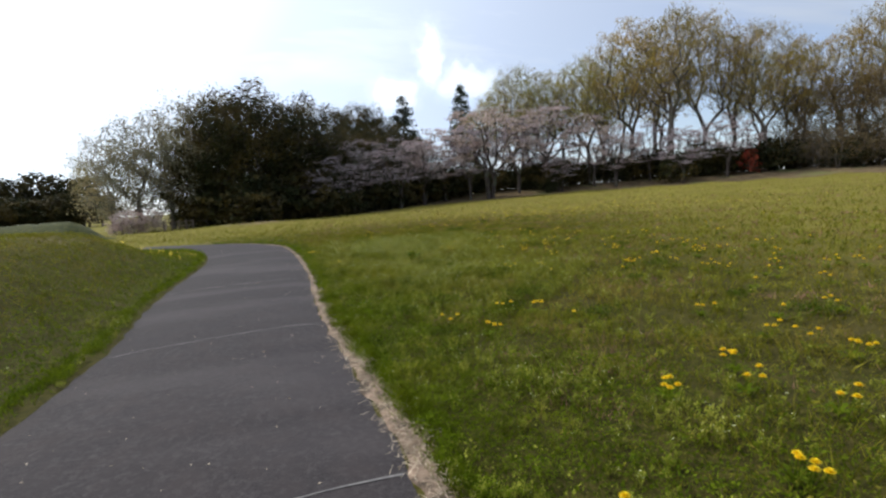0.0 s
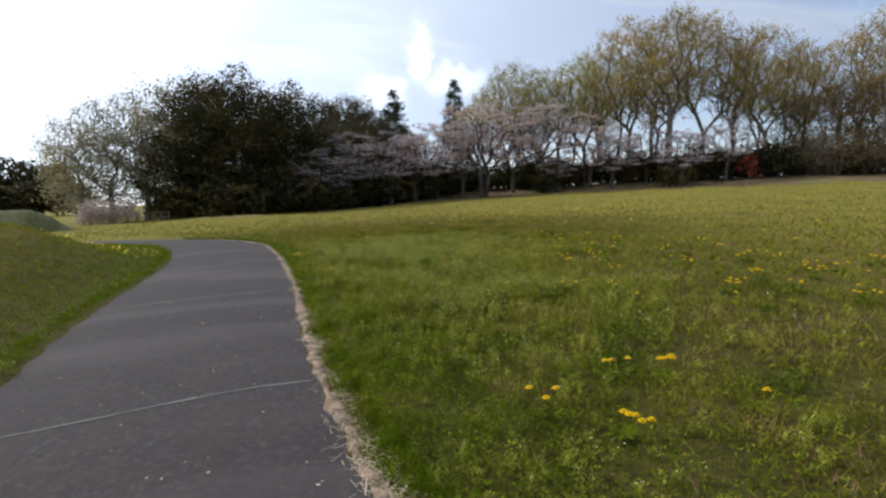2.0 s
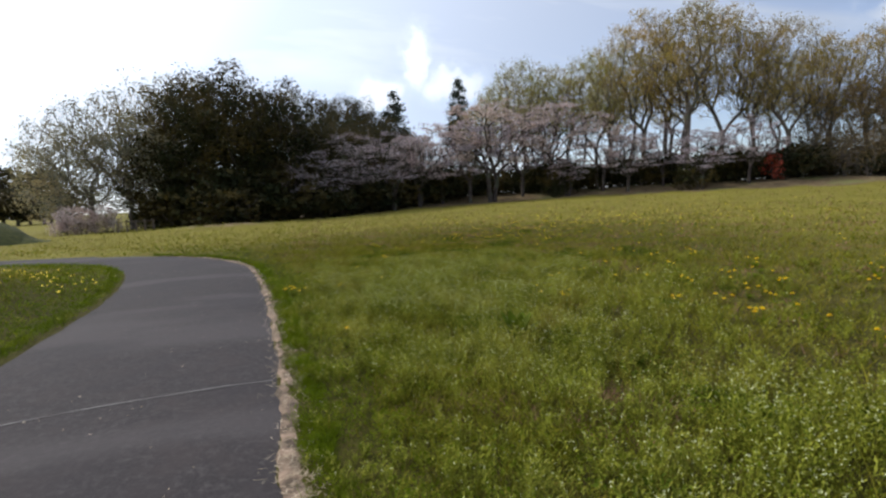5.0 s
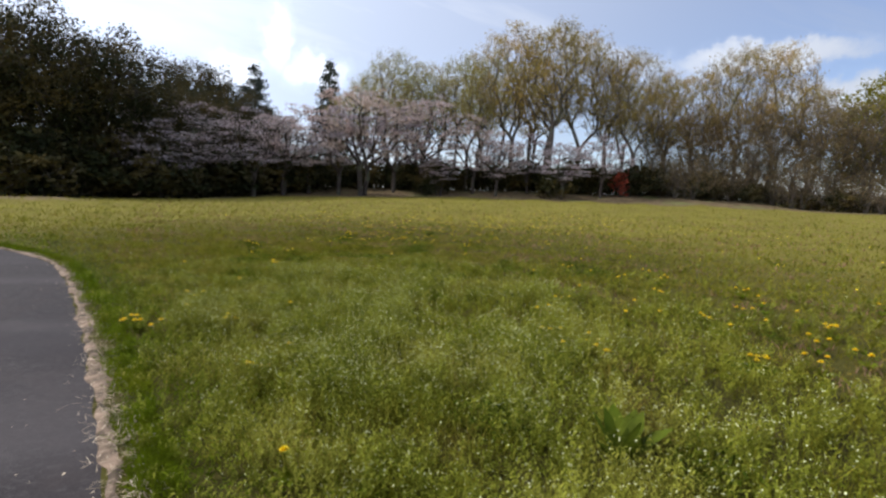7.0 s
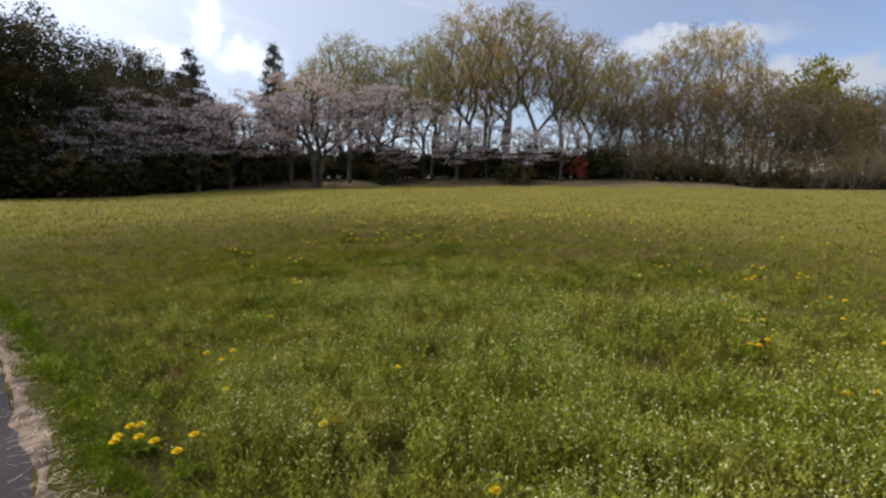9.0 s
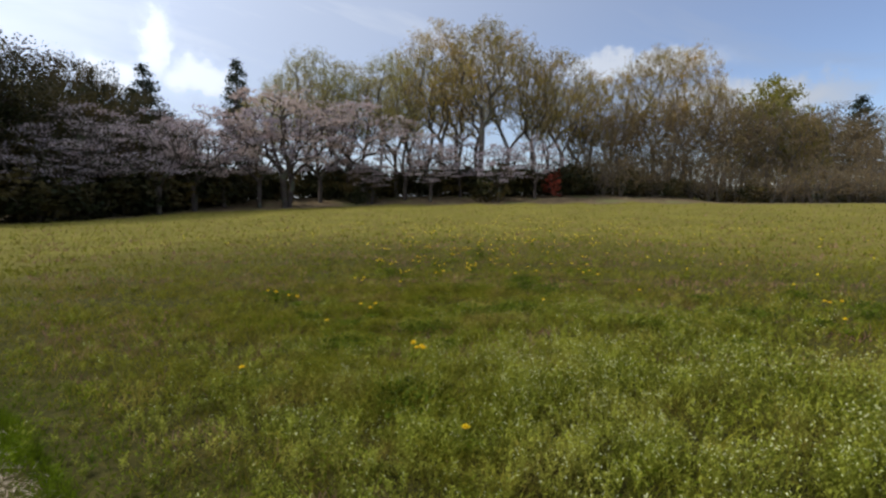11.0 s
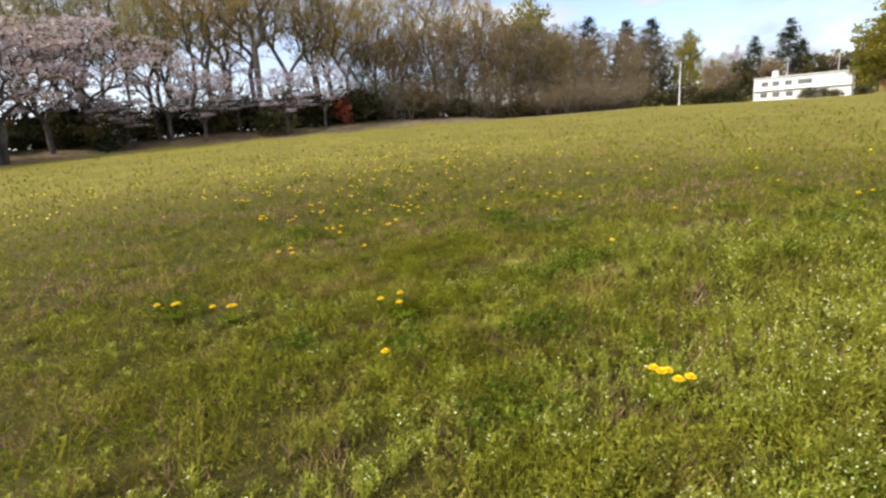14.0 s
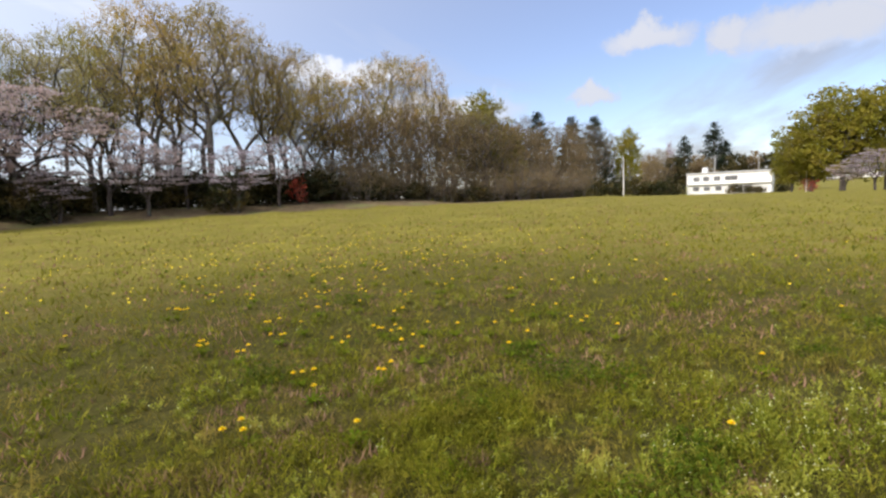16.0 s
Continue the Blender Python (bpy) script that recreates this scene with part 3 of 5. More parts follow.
def crown_points(rng, form, n):
    """Places of leaf clumps in a crown one unit high: lobes set round a dome, a cone, or flat sprays."""
    if form["kind"] == "cone":
        t = form["base"] + (1 - form["base"]) * (1 - rng.uniform(0, 1, n) ** 0.72)
        whorl = 0.5 + 0.5 * np.cos(t * 62.0)
        r = form["wide"] * ((1 - t) / (1 - form["base"])) ** 0.62 * (0.72 + 0.28 * whorl) * np.sqrt(rng.uniform(0.15, 1, n))
        a = rng.uniform(0, 6.283, n)
        return np.stack([np.cos(a) * r, np.sin(a) * r, t - 0.18 * r], -1)
    base, wide, m = form["base"], form["wide"], form["lobes"]
    mid, tall = (1 + base) / 2, (1 - base) / 2
    a = np.arange(m) * 2.4 + rng.uniform(0, 6.283)
    up = 1 - 2 * (np.arange(m) + rng.uniform(0.2, 0.8, m)) / m * form.get("reach", 0.85)
    size = form["lobe"] * rng.uniform(0.7, 1.25, m)
    side = np.sqrt(np.maximum(1 - up * up, 0)) * rng.uniform(0.55, 1.0, m)
    low = form.get("skirt", 1.0)
    side = side * np.where(up < 0, low, 1.0)
    c = np.stack([np.cos(a) * side * (wide - size * 0.8), np.sin(a) * side * (wide - size * 0.8), mid + up * (tall - size * 0.8)], -1)
    own = rng.choice(m, n, p=size ** 2 / np.sum(size ** 2))
    v = rng.normal(0, 1, (n, 3))
    v /= np.linalg.norm(v, axis=1)[:, None]
    v *= rng.uniform(0.12, 1.0, (n, 1)) ** 0.42 * size[own][:, None]
    v[:, 2] *= form.get("flat", 1.0)
    p = c[own] + v
    p[:, 2] = np.clip(p[:, 2], base * 0.6, 1.0)
    return p


def tree(name, label, seed, height, trunk_r, form, leaf_mat, bark, count, size, spread, clumps=330, lean=0.03, stems=1, flat=0.0, squash=0.8, bare=0.15, category="tree", group=""):
    """A tree with its foot at the origin: trunk, limbs, branches and a crown of leaves."""
    rng = np.random.default_rng(seed)
    root = tagged(new(name), label, category, group)
    pts = crown_points(rng, form, clumps) * height * np.array((1, 1, 0.97))
    fork = height * form["fork"]
    lines = []
    for s in range(stems):
        t = s * 6.283 / stems + 0.6
        out = np.array((math.cos(t), math.sin(t), 0)) * (stems > 1)
        n = 9
        f = np.linspace(0, 1, n)[:, None]
        bend = np.cumsum(rng.normal(0, lean * fork / n, (n, 3)), axis=0) * np.array((1, 1, 0)) * 1.4
        lines.append(out * trunk_r * 1.1 + f * out * fork * 0.22 + f * np.array((0, 0, fork + 0.25)) - np.array((0, 0, 0.25)) + bend * f)
    P, up = skeleton(rng, lines, pts, form["lazy"], form["rise"], height / 26)
    out = chains(P, up, trunk_r)
    limbs = sorted((r[1] for o, p, r in out if o == 1), reverse=True)[:7]
    thin = limbs[-1] if limbs else 1.0
    fine = []
    for o, p, r in out:
        if o == 0:
            part("trunk", tubes([(p, r)], bark, "trunk", 8), root)
        elif o == 1 and r[1] >= thin:
            part("limb", tubes([(p, r)], bark, "limb", 5), root)
        else:
            fine.append((p, r))
    if fine:
        tagged(part("branchwork", tubes(fine, bark, "branchwork", 3), root), kind="stuff")
    full = rng.uniform(0.25, 1.0, len(pts)) * (rng.uniform(0, 1, len(pts)) > bare)
    own = rng.choice(len(pts), count, p=full / full.sum())
    c = pts[own] + np.clip(rng.normal(0, 1, (count, 3)), -1.6, 1.6) * spread * np.array((1, 1, squash)) * full[own][:, None] ** 0.5
    c[:, 2] = np.maximum(c[:, 2], 0.05)
    V, F = leaves(rng, c, size, flat)
    tagged(part("crown", mesh_of("crown", V, F, leaf_mat), root), kind="stuff")
    return root


OAK = dict(kind="dome", base=0.24, wide=0.31, lobes=36, lobe=0.085, fork=0.26, lazy=0.42, rise=0.9, reach=0.76, skirt=0.75)
WOOD = dict(kind="dome", base=0.08, wide=0.27, lobes=17, lobe=0.12, fork=0.35, lazy=0.4, rise=1.0, reach=0.9)
CHERRY = dict(kind="dome", base=0.18, wide=0.55, lobes=18, lobe=0.17, fork=0.22, lazy=0.45, rise=0.6, reach=0.97, flat=0.30, skirt=1.0)
ROUND = dict(kind="dome", base=0.06, wide=0.37, lobes=20, lobe=0.15, fork=0.32, lazy=0.4, rise=0.7, reach=0.95)
CEDAR = dict(kind="cone", base=0.12, wide=0.22, fork=0.97, lazy=0.05, rise=0.2)
BUSH = dict(kind="dome", base=0.0, wide=0.58, lobes=13, lobe=0.27, fork=0.2, lazy=0.4, rise=0.4, reach=0.95)

EYE_A, EYE_B, EYE_C, EYE_D = (0.5, -1.88), (-0.12, 7.77), (-1.03, 13.2), (0.59, 17.84)
pick_rng = random.Random(5)


def spot(eye, az, r):
    return eye[0] + r * math.sin(radians(az)), eye[1] + r * math.cos(radians(az))


def plant(proto, height0, eye, az, r, height, wide=1.0, used=set()):
    """Put a copy of a tree at a compass angle and distance from a place on the walk; its first use moves the model itself."""
    x, y = spot(eye, az, r)
    z = float(ground_z(x, y))
    if z < -1.5:
        height -= z
    s = height / height0
    if height0 < 3.3:
        z -= 0.12 * height
    m = pose(x, y, z, 0, 0, pick_rng.uniform(0, 360))
    ob = proto
    if proto.name in used:
        ob = copy_thing(proto, m)
    else:
        used.add(proto.name)
    ob.matrix_basis = m
    ob.scale = (s * wide, s * wide, s)
    return ob


def build_trees():
    oak = [tree("oak_tree", "tall oak with sparse tan and olive spring leaves", 11 + i, 20, 0.27, OAK, M_oak, M_bark, 12500, 0.085, 0.40, 620, 0.05, (1, 2, 1)[i], bare=0.12, group="oaks at the meadow's edge") for i in range(3)]
    spring = [tree("oak_tree", "oak with thin yellow-green young leaves and grey limbs", 21 + i, 18, 0.24, OAK, M_spring, M_bark, 12000, 0.08, 0.40, 600, 0.08, (2, 1)[i], bare=0.1, group="oaks at the meadow's edge") for i in range(2)]
    wood = [tree("woodland_tree", "twiggy brown woodland tree just coming into leaf", 31 + i, 14, 0.16, WOOD, M_brown, M_bark, 6000, 0.09, 0.42, 520, 0.06, (2, 1)[i], group="brown wood") for i in range(2)]
    cherry = [tree("cherry_tree", "dark-trunked cherry tree in pale pink blossom", 41 + i, 9, 0.20, CHERRY, M_pink, M_cherrybark, 6400, 0.08, 0.30, 330, 0.12, (1, 2, 1)[i], 0.5, 0.3, 0.15, group="cherries at the meadow's edge") for i in range(3)]
    thin_cherry = tree("cherry_tree", "cherry tree in thin purplish pink blossom before dark evergreens", 45, 9, 0.20, CHERRY, M_pink, M_cherrybark, 2900, 0.07, 0.30, 330, 0.12, 1, 0.5, 0.3, 0.35, group="cherries at the meadow's edge")
    dark = [tree("evergreen_tree", "dense dark evergreen broadleaf tree", 51 + i, 13, 0.26, ROUND, M_dark, M_cherrybark, 18000, 0.095, 0.44, 520, 0.04, bare=0.0, group="dark wood") for i in range(2)]
    cedar = [tree("cedar_tree", "dark narrow conifer standing above the wood", 61 + i, 20, 0.24, CEDAR, M_conifer, M_bark, 10000, 0.17, 0.42, 520, 0.008, flat=0.5, squash=0.6, bare=0.0, group="conifers") for i in range(2)]
    pale = [tree("willow_tree", "pale tree in thin grey-green spring leaf", 71, 12, 0.2, ROUND, M_pale, M_bark, 9000, 0.085, 0.45, 400, 0.06, bare=0.1, group="pale trees")]
    fresh = [tree("broadleaf_tree", "rounded tree in fresh yellow-green leaf", 81 + i, 16, 0.26, ROUND, M_fresh, M_bark, 9500, 0.20, 0.55, 430, 0.03, bare=0.05, group="fresh green trees") for i in range(2)]
    far_dark = tree("evergreen_tree", "dark evergreen tree in a distant row", 55, 13, 0.26, ROUND, M_dark, M_bark, 3200, 0.32, 0.6, 200, 0.04, bare=0.0, group="distant trees")
    far_wood = tree("woodland_tree", "distant brown and olive tree", 57, 14, 0.2, ROUND, M_brown, M_bark, 3200, 0.30, 0.6, 200, 0.04, group="distant trees")
    thicket = tree("thicket", "brown twiggy undergrowth at the foot of the wood", 59, 6, 0.07, BUSH, M_brown, M_bark, 1000, 0.085, 0.45, 220, 0.1, 4, bare=0.3, category="undergrowth", group="undergrowth")
    bush = [tree("evergreen_bush", "dark evergreen bush under the trees", 91 + i, 3.2, 0.06, BUSH, M_dark, M_bark, 1500, 0.12, 0.26, 110, 0.1, 2, bare=0.0, category="bush", group="bushes under the trees") for i in range(2)]
    red = tree("red_maple", "small shrub with bright red spring leaves", 101, 3.4, 0.05, BUSH, M_red, M_cherrybark, 600, 0.10, 0.22, 60, 0.08, 2, bare=0.3, category="shrub")
    blossom = tree("blossom_bush", "low bush in pale pink blossom", 111, 3.0, 0.06, BUSH, M_pink, M_cherrybark, 1700, 0.09, 0.24, 120, 0.1, 2, category="bush")
    A, B, C, D = EYE_A, EYE_B, EYE_C, EYE_D
    # far dark row beyond the dyke
    for az, r, h in ((-37, 150, 13), (-34.5, 152, 12), (-32, 155, 13), (-29.8, 150, 12.4), (-28, 152, 11.6), (-26.3, 150, 13), (-24.6, 151, 11.5), (-23.2, 153, 12.2)):
        plant(far_dark, 13, A, az, r, h * 1.07, 1.2)
        plant(far_dark, 13, A, az + 1.0, r - 12, h * 0.62, 1.9)
    # pale trees and the dark mass
    for az, r, h, w in ((-21.0, 66, 11.0, 1.0), (-18.8, 62, 12.4, 1.0), (-16.0, 63, 13.6, 1.0), (-13.0, 68, 16.6, 0.9), (-10.6, 70, 17.0, 0.8), (-6.0, 70, 16.4, 0.8), (-3.0, 70, 15.6, 0.8)):
        plant(pale[0], 12, A, az - 0.35, r, h, w * 1.15)
    for az, r, h, w in ((-14.2, 57, 9.0, 0.9), (-11.6, 56, 13.2, 0.95), (-8.4, 57, 15.4, 0.95), (-5.2, 56, 13.4, 0.95), (-2.4, 57, 13.6, 0.9), (0.6, 60, 10.5, 0.9), (3.4, 63, 10.6, 0.95)):
        plant(dark[int(abs(az)) % 2], 13, A, az - 0.35, r * 1.13, h * 1.09, w * 1.25)
    for az, r, h, w in ((3.2, 64, 11.5, 0.9), (6.2, 63, 10.2, 0.8), (8.8, 66, 12.2, 0.8), (11.3, 66, 9.5, 0.7)):
        plant(dark[int(az) % 2], 13, B, az, r, h, w * 1.2)
    for az, r, h, w in ((3.0, 76, 17.8, 0.8), (0.6, 80, 18.2, 0.75), (5.2, 78, 17.2, 0.75), (7.4, 80, 15.6, 0.7)):
        plant(dark[int(az) % 2], 13, B, az, r, h, w)
    for az, r, h in ((9.0, 97, 21.8), (16.5, 78, 17.9), (-1.5, 90, 17.0)):
        plant(cedar[int(abs(az)) % 2], 20, B, az, r, h * 1.03, 1.25 if az < 12 else 1.0)
    # cherries along the edge
    for az, r, h, w in ((0.4, 50, 5.6, 0.95), (2.6, 52, 8.8, 0.95), (5.5, 55, 9.8, 0.9), (8.8, 57, 10.0, 0.9), (11.8, 58, 10.2, 0.85), (14.4, 60, 9.4, 0.9), (17.6, 62, 9.6, 0.9), (20.2, 63, 10.3, 0.9), (23.6, 65, 8.9, 0.9), (26.6, 68, 10.2, 0.9), (28.6, 65, 5.6, 0.95), (32.4, 70, 9.6, 0.85), (35.0, 67, 8.4, 0.85), (38.4, 72, 9.2, 0.8), (42.2, 66, 7.6, 0.95), (46.2, 72, 6.8, 0.9)):
        plant(cherry[int(az * 10) % 3] if az > 9.5 else thin_cherry, 9, B, az, r + 1.2 * math.sin(az * 2.7), h * (1.20 + 0.20 * math.sin(az * 1.9 + 1.0)), w * (1.1 + 0.12 * math.sin(az * 3.1)))
    # oaks
    for k, az, r, h, w in ((1, 18.8, 72, 13.5, 0.9), (1, 21.2, 76, 17.0, 0.9), (0, 23.4, 75, 20.0, 0.95), (1, 26.6, 76, 19.0, 0.9), (0, 29.4, 78, 17.5, 0.8), (1, 31.6, 73, 19.8, 0.85), (0, 34.2, 75, 20.5, 0.8), (2, 36.4, 74, 24.0, 0.85), (3, 40.4, 74, 24.6, 0.95), (4, 43.6, 77, 23.6, 0.85), (3, 46.4, 78, 20.8, 0.8), (4, 49.2, 76, 20.4, 0.85), (2, 52.2, 80, 18.0, 0.85), (3, 55.4, 86, 19.5, 0.85), (2, 58.6, 84, 22.4, 0.85), (4, 61.4, 85, 22.6, 0.85), (2, 64.4, 90, 18.5, 0.85), (0, 25.0, 84, 17.5, 0.9), (1, 33.0, 84, 19.0, 0.9), (3, 38.6, 84, 22.5, 0.9), (1, 48.0, 86, 18.5, 0.9), (2, 51.0, 86, 17.5, 0.9)):
        proto = spring[k] if k < 2 else oak[k - 2]
        plant(proto, 18 if k < 2 else 20, B, az, r, h, w * 1.12)
    # brown wood to the east
    for i, (az, r, h) in enumerate(((51.4, 82, 12), (53.4, 79, 11.5), (55.6, 80, 13.5), (57.6, 82, 12.5), (59.8, 80, 14.2), (62.0, 83, 13.5), (64.2, 82, 15.2), (66.4, 85, 14.5), (68.6, 87, 15.5), (70.8, 90, 14), (73.0, 98, 15), (66.0, 98, 17), (61.0, 96, 16), (56.0, 94, 15))):
        plant(wood[i % 2], 14, B, az, r, h, 1.3)
    plant(fresh[0], 16, C, 72.2, 95, 19.6, 0.85)
    plant(fresh[1], 16, C, 75.0, 98, 14.0, 0.8)
    for i, (az, r, h) in enumerate(((77.0, 112, 15), (78.8, 118, 16.5), (80.4, 120, 14.5), (82.6, 118, 15), (84.2, 125, 15), (86.2, 122, 15), (88.2, 135, 14), (91.6, 150, 11), (93.0, 158, 12), (77.8, 104, 11), (81.6, 110, 10), (85.2, 112, 10.5))):
        plant(wood[i % 2], 14, D, az, r, h * 1.16, 1.25)
    for az, r, h in ((80.7, 124, 19.4), (84.3, 128, 18.4), (86.6, 126, 18.0), (95.3, 205, 20), (97.9, 210, 24.5), (98.9, 215, 18)):
        plant(cedar[int(az) % 2], 20, D, az, r, h * 1.04, 1.45)
    plant(fresh[0], 16, D, 90.0, 128, 16.4, 0.6)
    plant(blossom, 3.0, D, 94.0, 205, 21, 0.25)
    for i, (az, r, h) in enumerate(((92.2, 170, 12), (94.4, 185, 13), (96.6, 195, 13), (99.8, 200, 13.5), (101.3, 205, 13.6), (102.8, 200, 13), (104.4, 205, 12.5), (106, 200, 12))):
        plant((far_wood, far_dark)[i % 2], (14, 13)[i % 2], D, az, r, h, 1.2)
    for az, r, h, w in ((104.3, 114, 11.5, 0.8), (105.8, 112, 15.0, 0.95), (108.0, 110, 18.2, 1.05), (111.0, 112, 18.2, 1.1), (114.5, 108, 16.5, 1.0)):
        plant(fresh[int(az) % 2], 16, D, az, r, h, w * 1.35)
    for az, r, h in ((108.2, 100, 5.2), (110.2, 99, 7.0), (112.6, 100, 6.6)):
        plant(cherry[int(az) % 3], 9, D, az, r, h, 1.1)
    plant(red, 3.4, B, 48.2, 73, 4.2, 0.9)
    plant(red, 3.4, D, 105.6, 101, 2.4, 1.1)
    # bushes under the trees
    rng = random.Random(8)
    az = 13.0
    while az < 80:
        r = float(edge_radius(az)) + rng.choice((9.5, 12.0, 16.0)) + rng.uniform(0, 2)
        plant(bush[rng.randrange(2)], 3.2, B, az, r, rng.uniform(2.4, 5.4) * (1.0 if az < 62 else 0.7), rng.uniform(1.0, 1.5))
        az += rng.uniform(0.4, 0.85)
    for az, r, h in ((27.4, 66.5, 4.2), (41.4, 68, 4.6), (24.4, 69, 3.6)):
        plant(bush[0], 3.2, B, az, r, h, 1.1)
    # undergrowth at the foot of the dark wood and of the brown wood
    az = -17.0
    while az < 15:
        plant(bush[rng.randrange(2)], 3.2, B, az, float(edge_radius(az)) + rng.uniform(3.0, 9.0), rng.uniform(2.2, 6.0), rng.uniform(1.1, 1.7))
        az += rng.uniform(0.8, 1.5)
    az = 52.0
    while az < 80:
        plant(thicket, 6, B, az, float(edge_radius(az)) + rng.uniform(8, 12), rng.uniform(3.5, 7.5), rng.uniform(0.9, 1.3))
        az += rng.uniform(0.5, 1.0)
    az = 80.0
    while az < 94:
        plant(bush[rng.randrange(2)], 3.2, D, az, rng.uniform(104, 118), rng.uniform(3.0, 5.5), rng.uniform(1.2, 1.8))
        az += rng.uniform(0.8, 1.6)
    for az in (-19.6, -18.0, -20.8):
        plant(blossom, 3.0, A, az, 57, 2.6)
    for az, r, h in ((99.8, 156, 3.4), (100.9, 156, 3.0), (101.8, 157, 2.4), (94.6, 160, 2.8), (103.6, 150, 3.2), (92.8, 150, 3.4)):
        plant(bush[1], 3.2, D, az, r, h, 1.5)


build_trees()

# ---- building, poles, fence ----


def build_house():
    """A long low two-storey building, its front to the meadow."""
    az, r = 99.1, 165.0
    x, y = spot(EYE_D, az, r)
    z = float(ground_z(x, y)) - 0.05
    root = tagged(new("house"), "long white two-storey building with a flat roof", "building")
    root.matrix_basis = pose(x, y, z, 0, 0, -az - 8.0)
    w, d, h = 21.0, 9.0, 5.9     # front faces local -y
    bm = bmesh.new()
    box(bm, -w / 2, 0, 0, w / 2, d, h, 0.03)
    part("wall", bm_mesh("wall", bm, M_stucco), root)
    bm = bmesh.new()
    box(bm, -w / 2 - 0.25, -0.35, h, w / 2 + 0.25, d + 0.25, h + 0.28, 0.04)
    part("roof", bm_mesh("roof", bm, M_roof), root)
    bm = bmesh.new()
    box(bm, -w / 2, -0.7, 2.75, w / 2, -0.003, 2.93, 0.03)
    part("canopy", bm_mesh("canopy", bm, M_stucco), root)
    for floor_z, xs in ((3.75, [-7.9, -5.4, -2.6, 0.2, 1.7]), (0.95, [-8.0, -5.2, -2.2, 1.2, 5.0])):
        for cx in xs:
            bm = bmesh.new()
            for a, b, e, f in ((-0.8, -0.72, 0, 1.25), (0.72, 0.8, 0, 1.25), (-0.72, 0.72, 0, 0.08), (-0.72, 0.72, 1.17, 1.25), (-0.03, 0.03, 0.08, 1.17)):
                box(bm, cx + a, -0.09, floor_z + e, cx + b, -0.003, floor_z + f)
            win = part("window", bm_mesh("window", bm, M_steel), root)
            bm = bmesh.new()
            box(bm, cx - 0.72, -0.03, floor_z + 0.08, cx + 0.72, -0.004, floor_z + 1.17)
            part("pane", bm_mesh("pane", bm, M_glass), win)
    bm = bmesh.new()
    bmesh.ops.create_cone(bm, cap_ends=True, segments=16, radius1=0.75, radius2=0.7, depth=1.3, matrix=Matrix.Translation((-6.2, 3, h + 1.15)))
    box(bm, -6.9, 2.3, h + 0.28, -5.5, 3.7, h + 0.5)
    part("water_tank", bm_mesh("water_tank", bm, M_stucco), root)


def build_pole(eye, az, r, height, arms, label):
    x, y = spot(eye, az, r)
    root = tagged(new("utility_pole"), label, "pole")
    root.matrix_basis = pose(x, y, float(ground_z(x, y)), 0, 0, -az)
    bm = bmesh.new()
    bmesh.ops.create_cone(bm, cap_ends=True, segments=12, radius1=0.12, radius2=0.08, depth=height + 0.3, matrix=Matrix.Translation((0, 0, height / 2 - 0.15)))
    part("shaft", bm_mesh("shaft", bm, M_concrete), root)
    for k in range(arms):
        bm = bmesh.new()
        zz = height - 0.4 - 0.9 * k
        box(bm, -1.0 + 0.2 * k, -0.19, zz, 1.0 - 0.2 * k, -0.10, zz + 0.1, 0.01)
        arm = part("crossarm", bm_mesh("crossarm", bm, M_steel), root)
        for q in (-0.8, 0.0, 0.8):
            bm = bmesh.new()
            bmesh.ops.create_cone(bm, cap_ends=True, segments=8, radius1=0.07, radius2=0.04, depth=0.22, matrix=Matrix.Translation((q * (1 - 0.2 * k), -0.145, zz + 0.21)))
            part("insulator", bm_mesh("insulator", bm, M_stucco), arm)
    if not arms:
        bm = bmesh.new()
        box(bm, -0.06, -0.32, height - 1.3, 0.06, -0.12, height - 0.9, 0.01)
        part("bracket", bm_mesh("bracket", bm, M_steel), root)


def build_fence():
    """A low rail fence by the path at the foot of the wood."""
    a, b = spot(EYE_A, -17.2, 55), spot(EYE_A, -14.6, 56)
    root = tagged(new("rail_fence"), "low dark wooden rail fence by the wood", "fence")
    n = 5
    for i in range(n):
        t = i / (n - 1)
        x, y = a[0] + (b[0] - a[0]) * t, a[1] + (b[1] - a[1]) * t
        z = float(ground_z(x, y))
        bm = bmesh.new()
        box(bm, x - 0.06, y - 0.06, z - 0.1, x + 0.06, y + 0.06, z + 0.95, 0.012)
        part("post", bm_mesh("post", bm, M_wood), root)
        if i:
            for h in (0.4, 0.8):
                p, q = Vector((px, py, pz + h)), Vector((x, y, z + h))
                me = tubes([(np.array([p, q]), np.array((0.045, 0.045)))], M_wood, "rail", 6)
                part("rail", me, root)
        px, py, pz = x, y, z


build_house()
build_pole(EYE_D, 89.5, 98, 7.0, 0, "pale slim concrete utility pole at the field's edge")
build_pole(EYE_D, 98.0, 178, 11.5, 2, "concrete utility pole with two crossarms behind the building")
build_pole(EYE_D, 101.7, 180, 10.4, 1, "thin concrete utility pole with one crossarm behind the building")
build_pole(EYE_D, 105.4, 112, 9.0, 0, "tall pale grey pole beside the round tree")
build_fence()

# ---- meadow plants ----
grass_rng = np.random.default_rng(77)


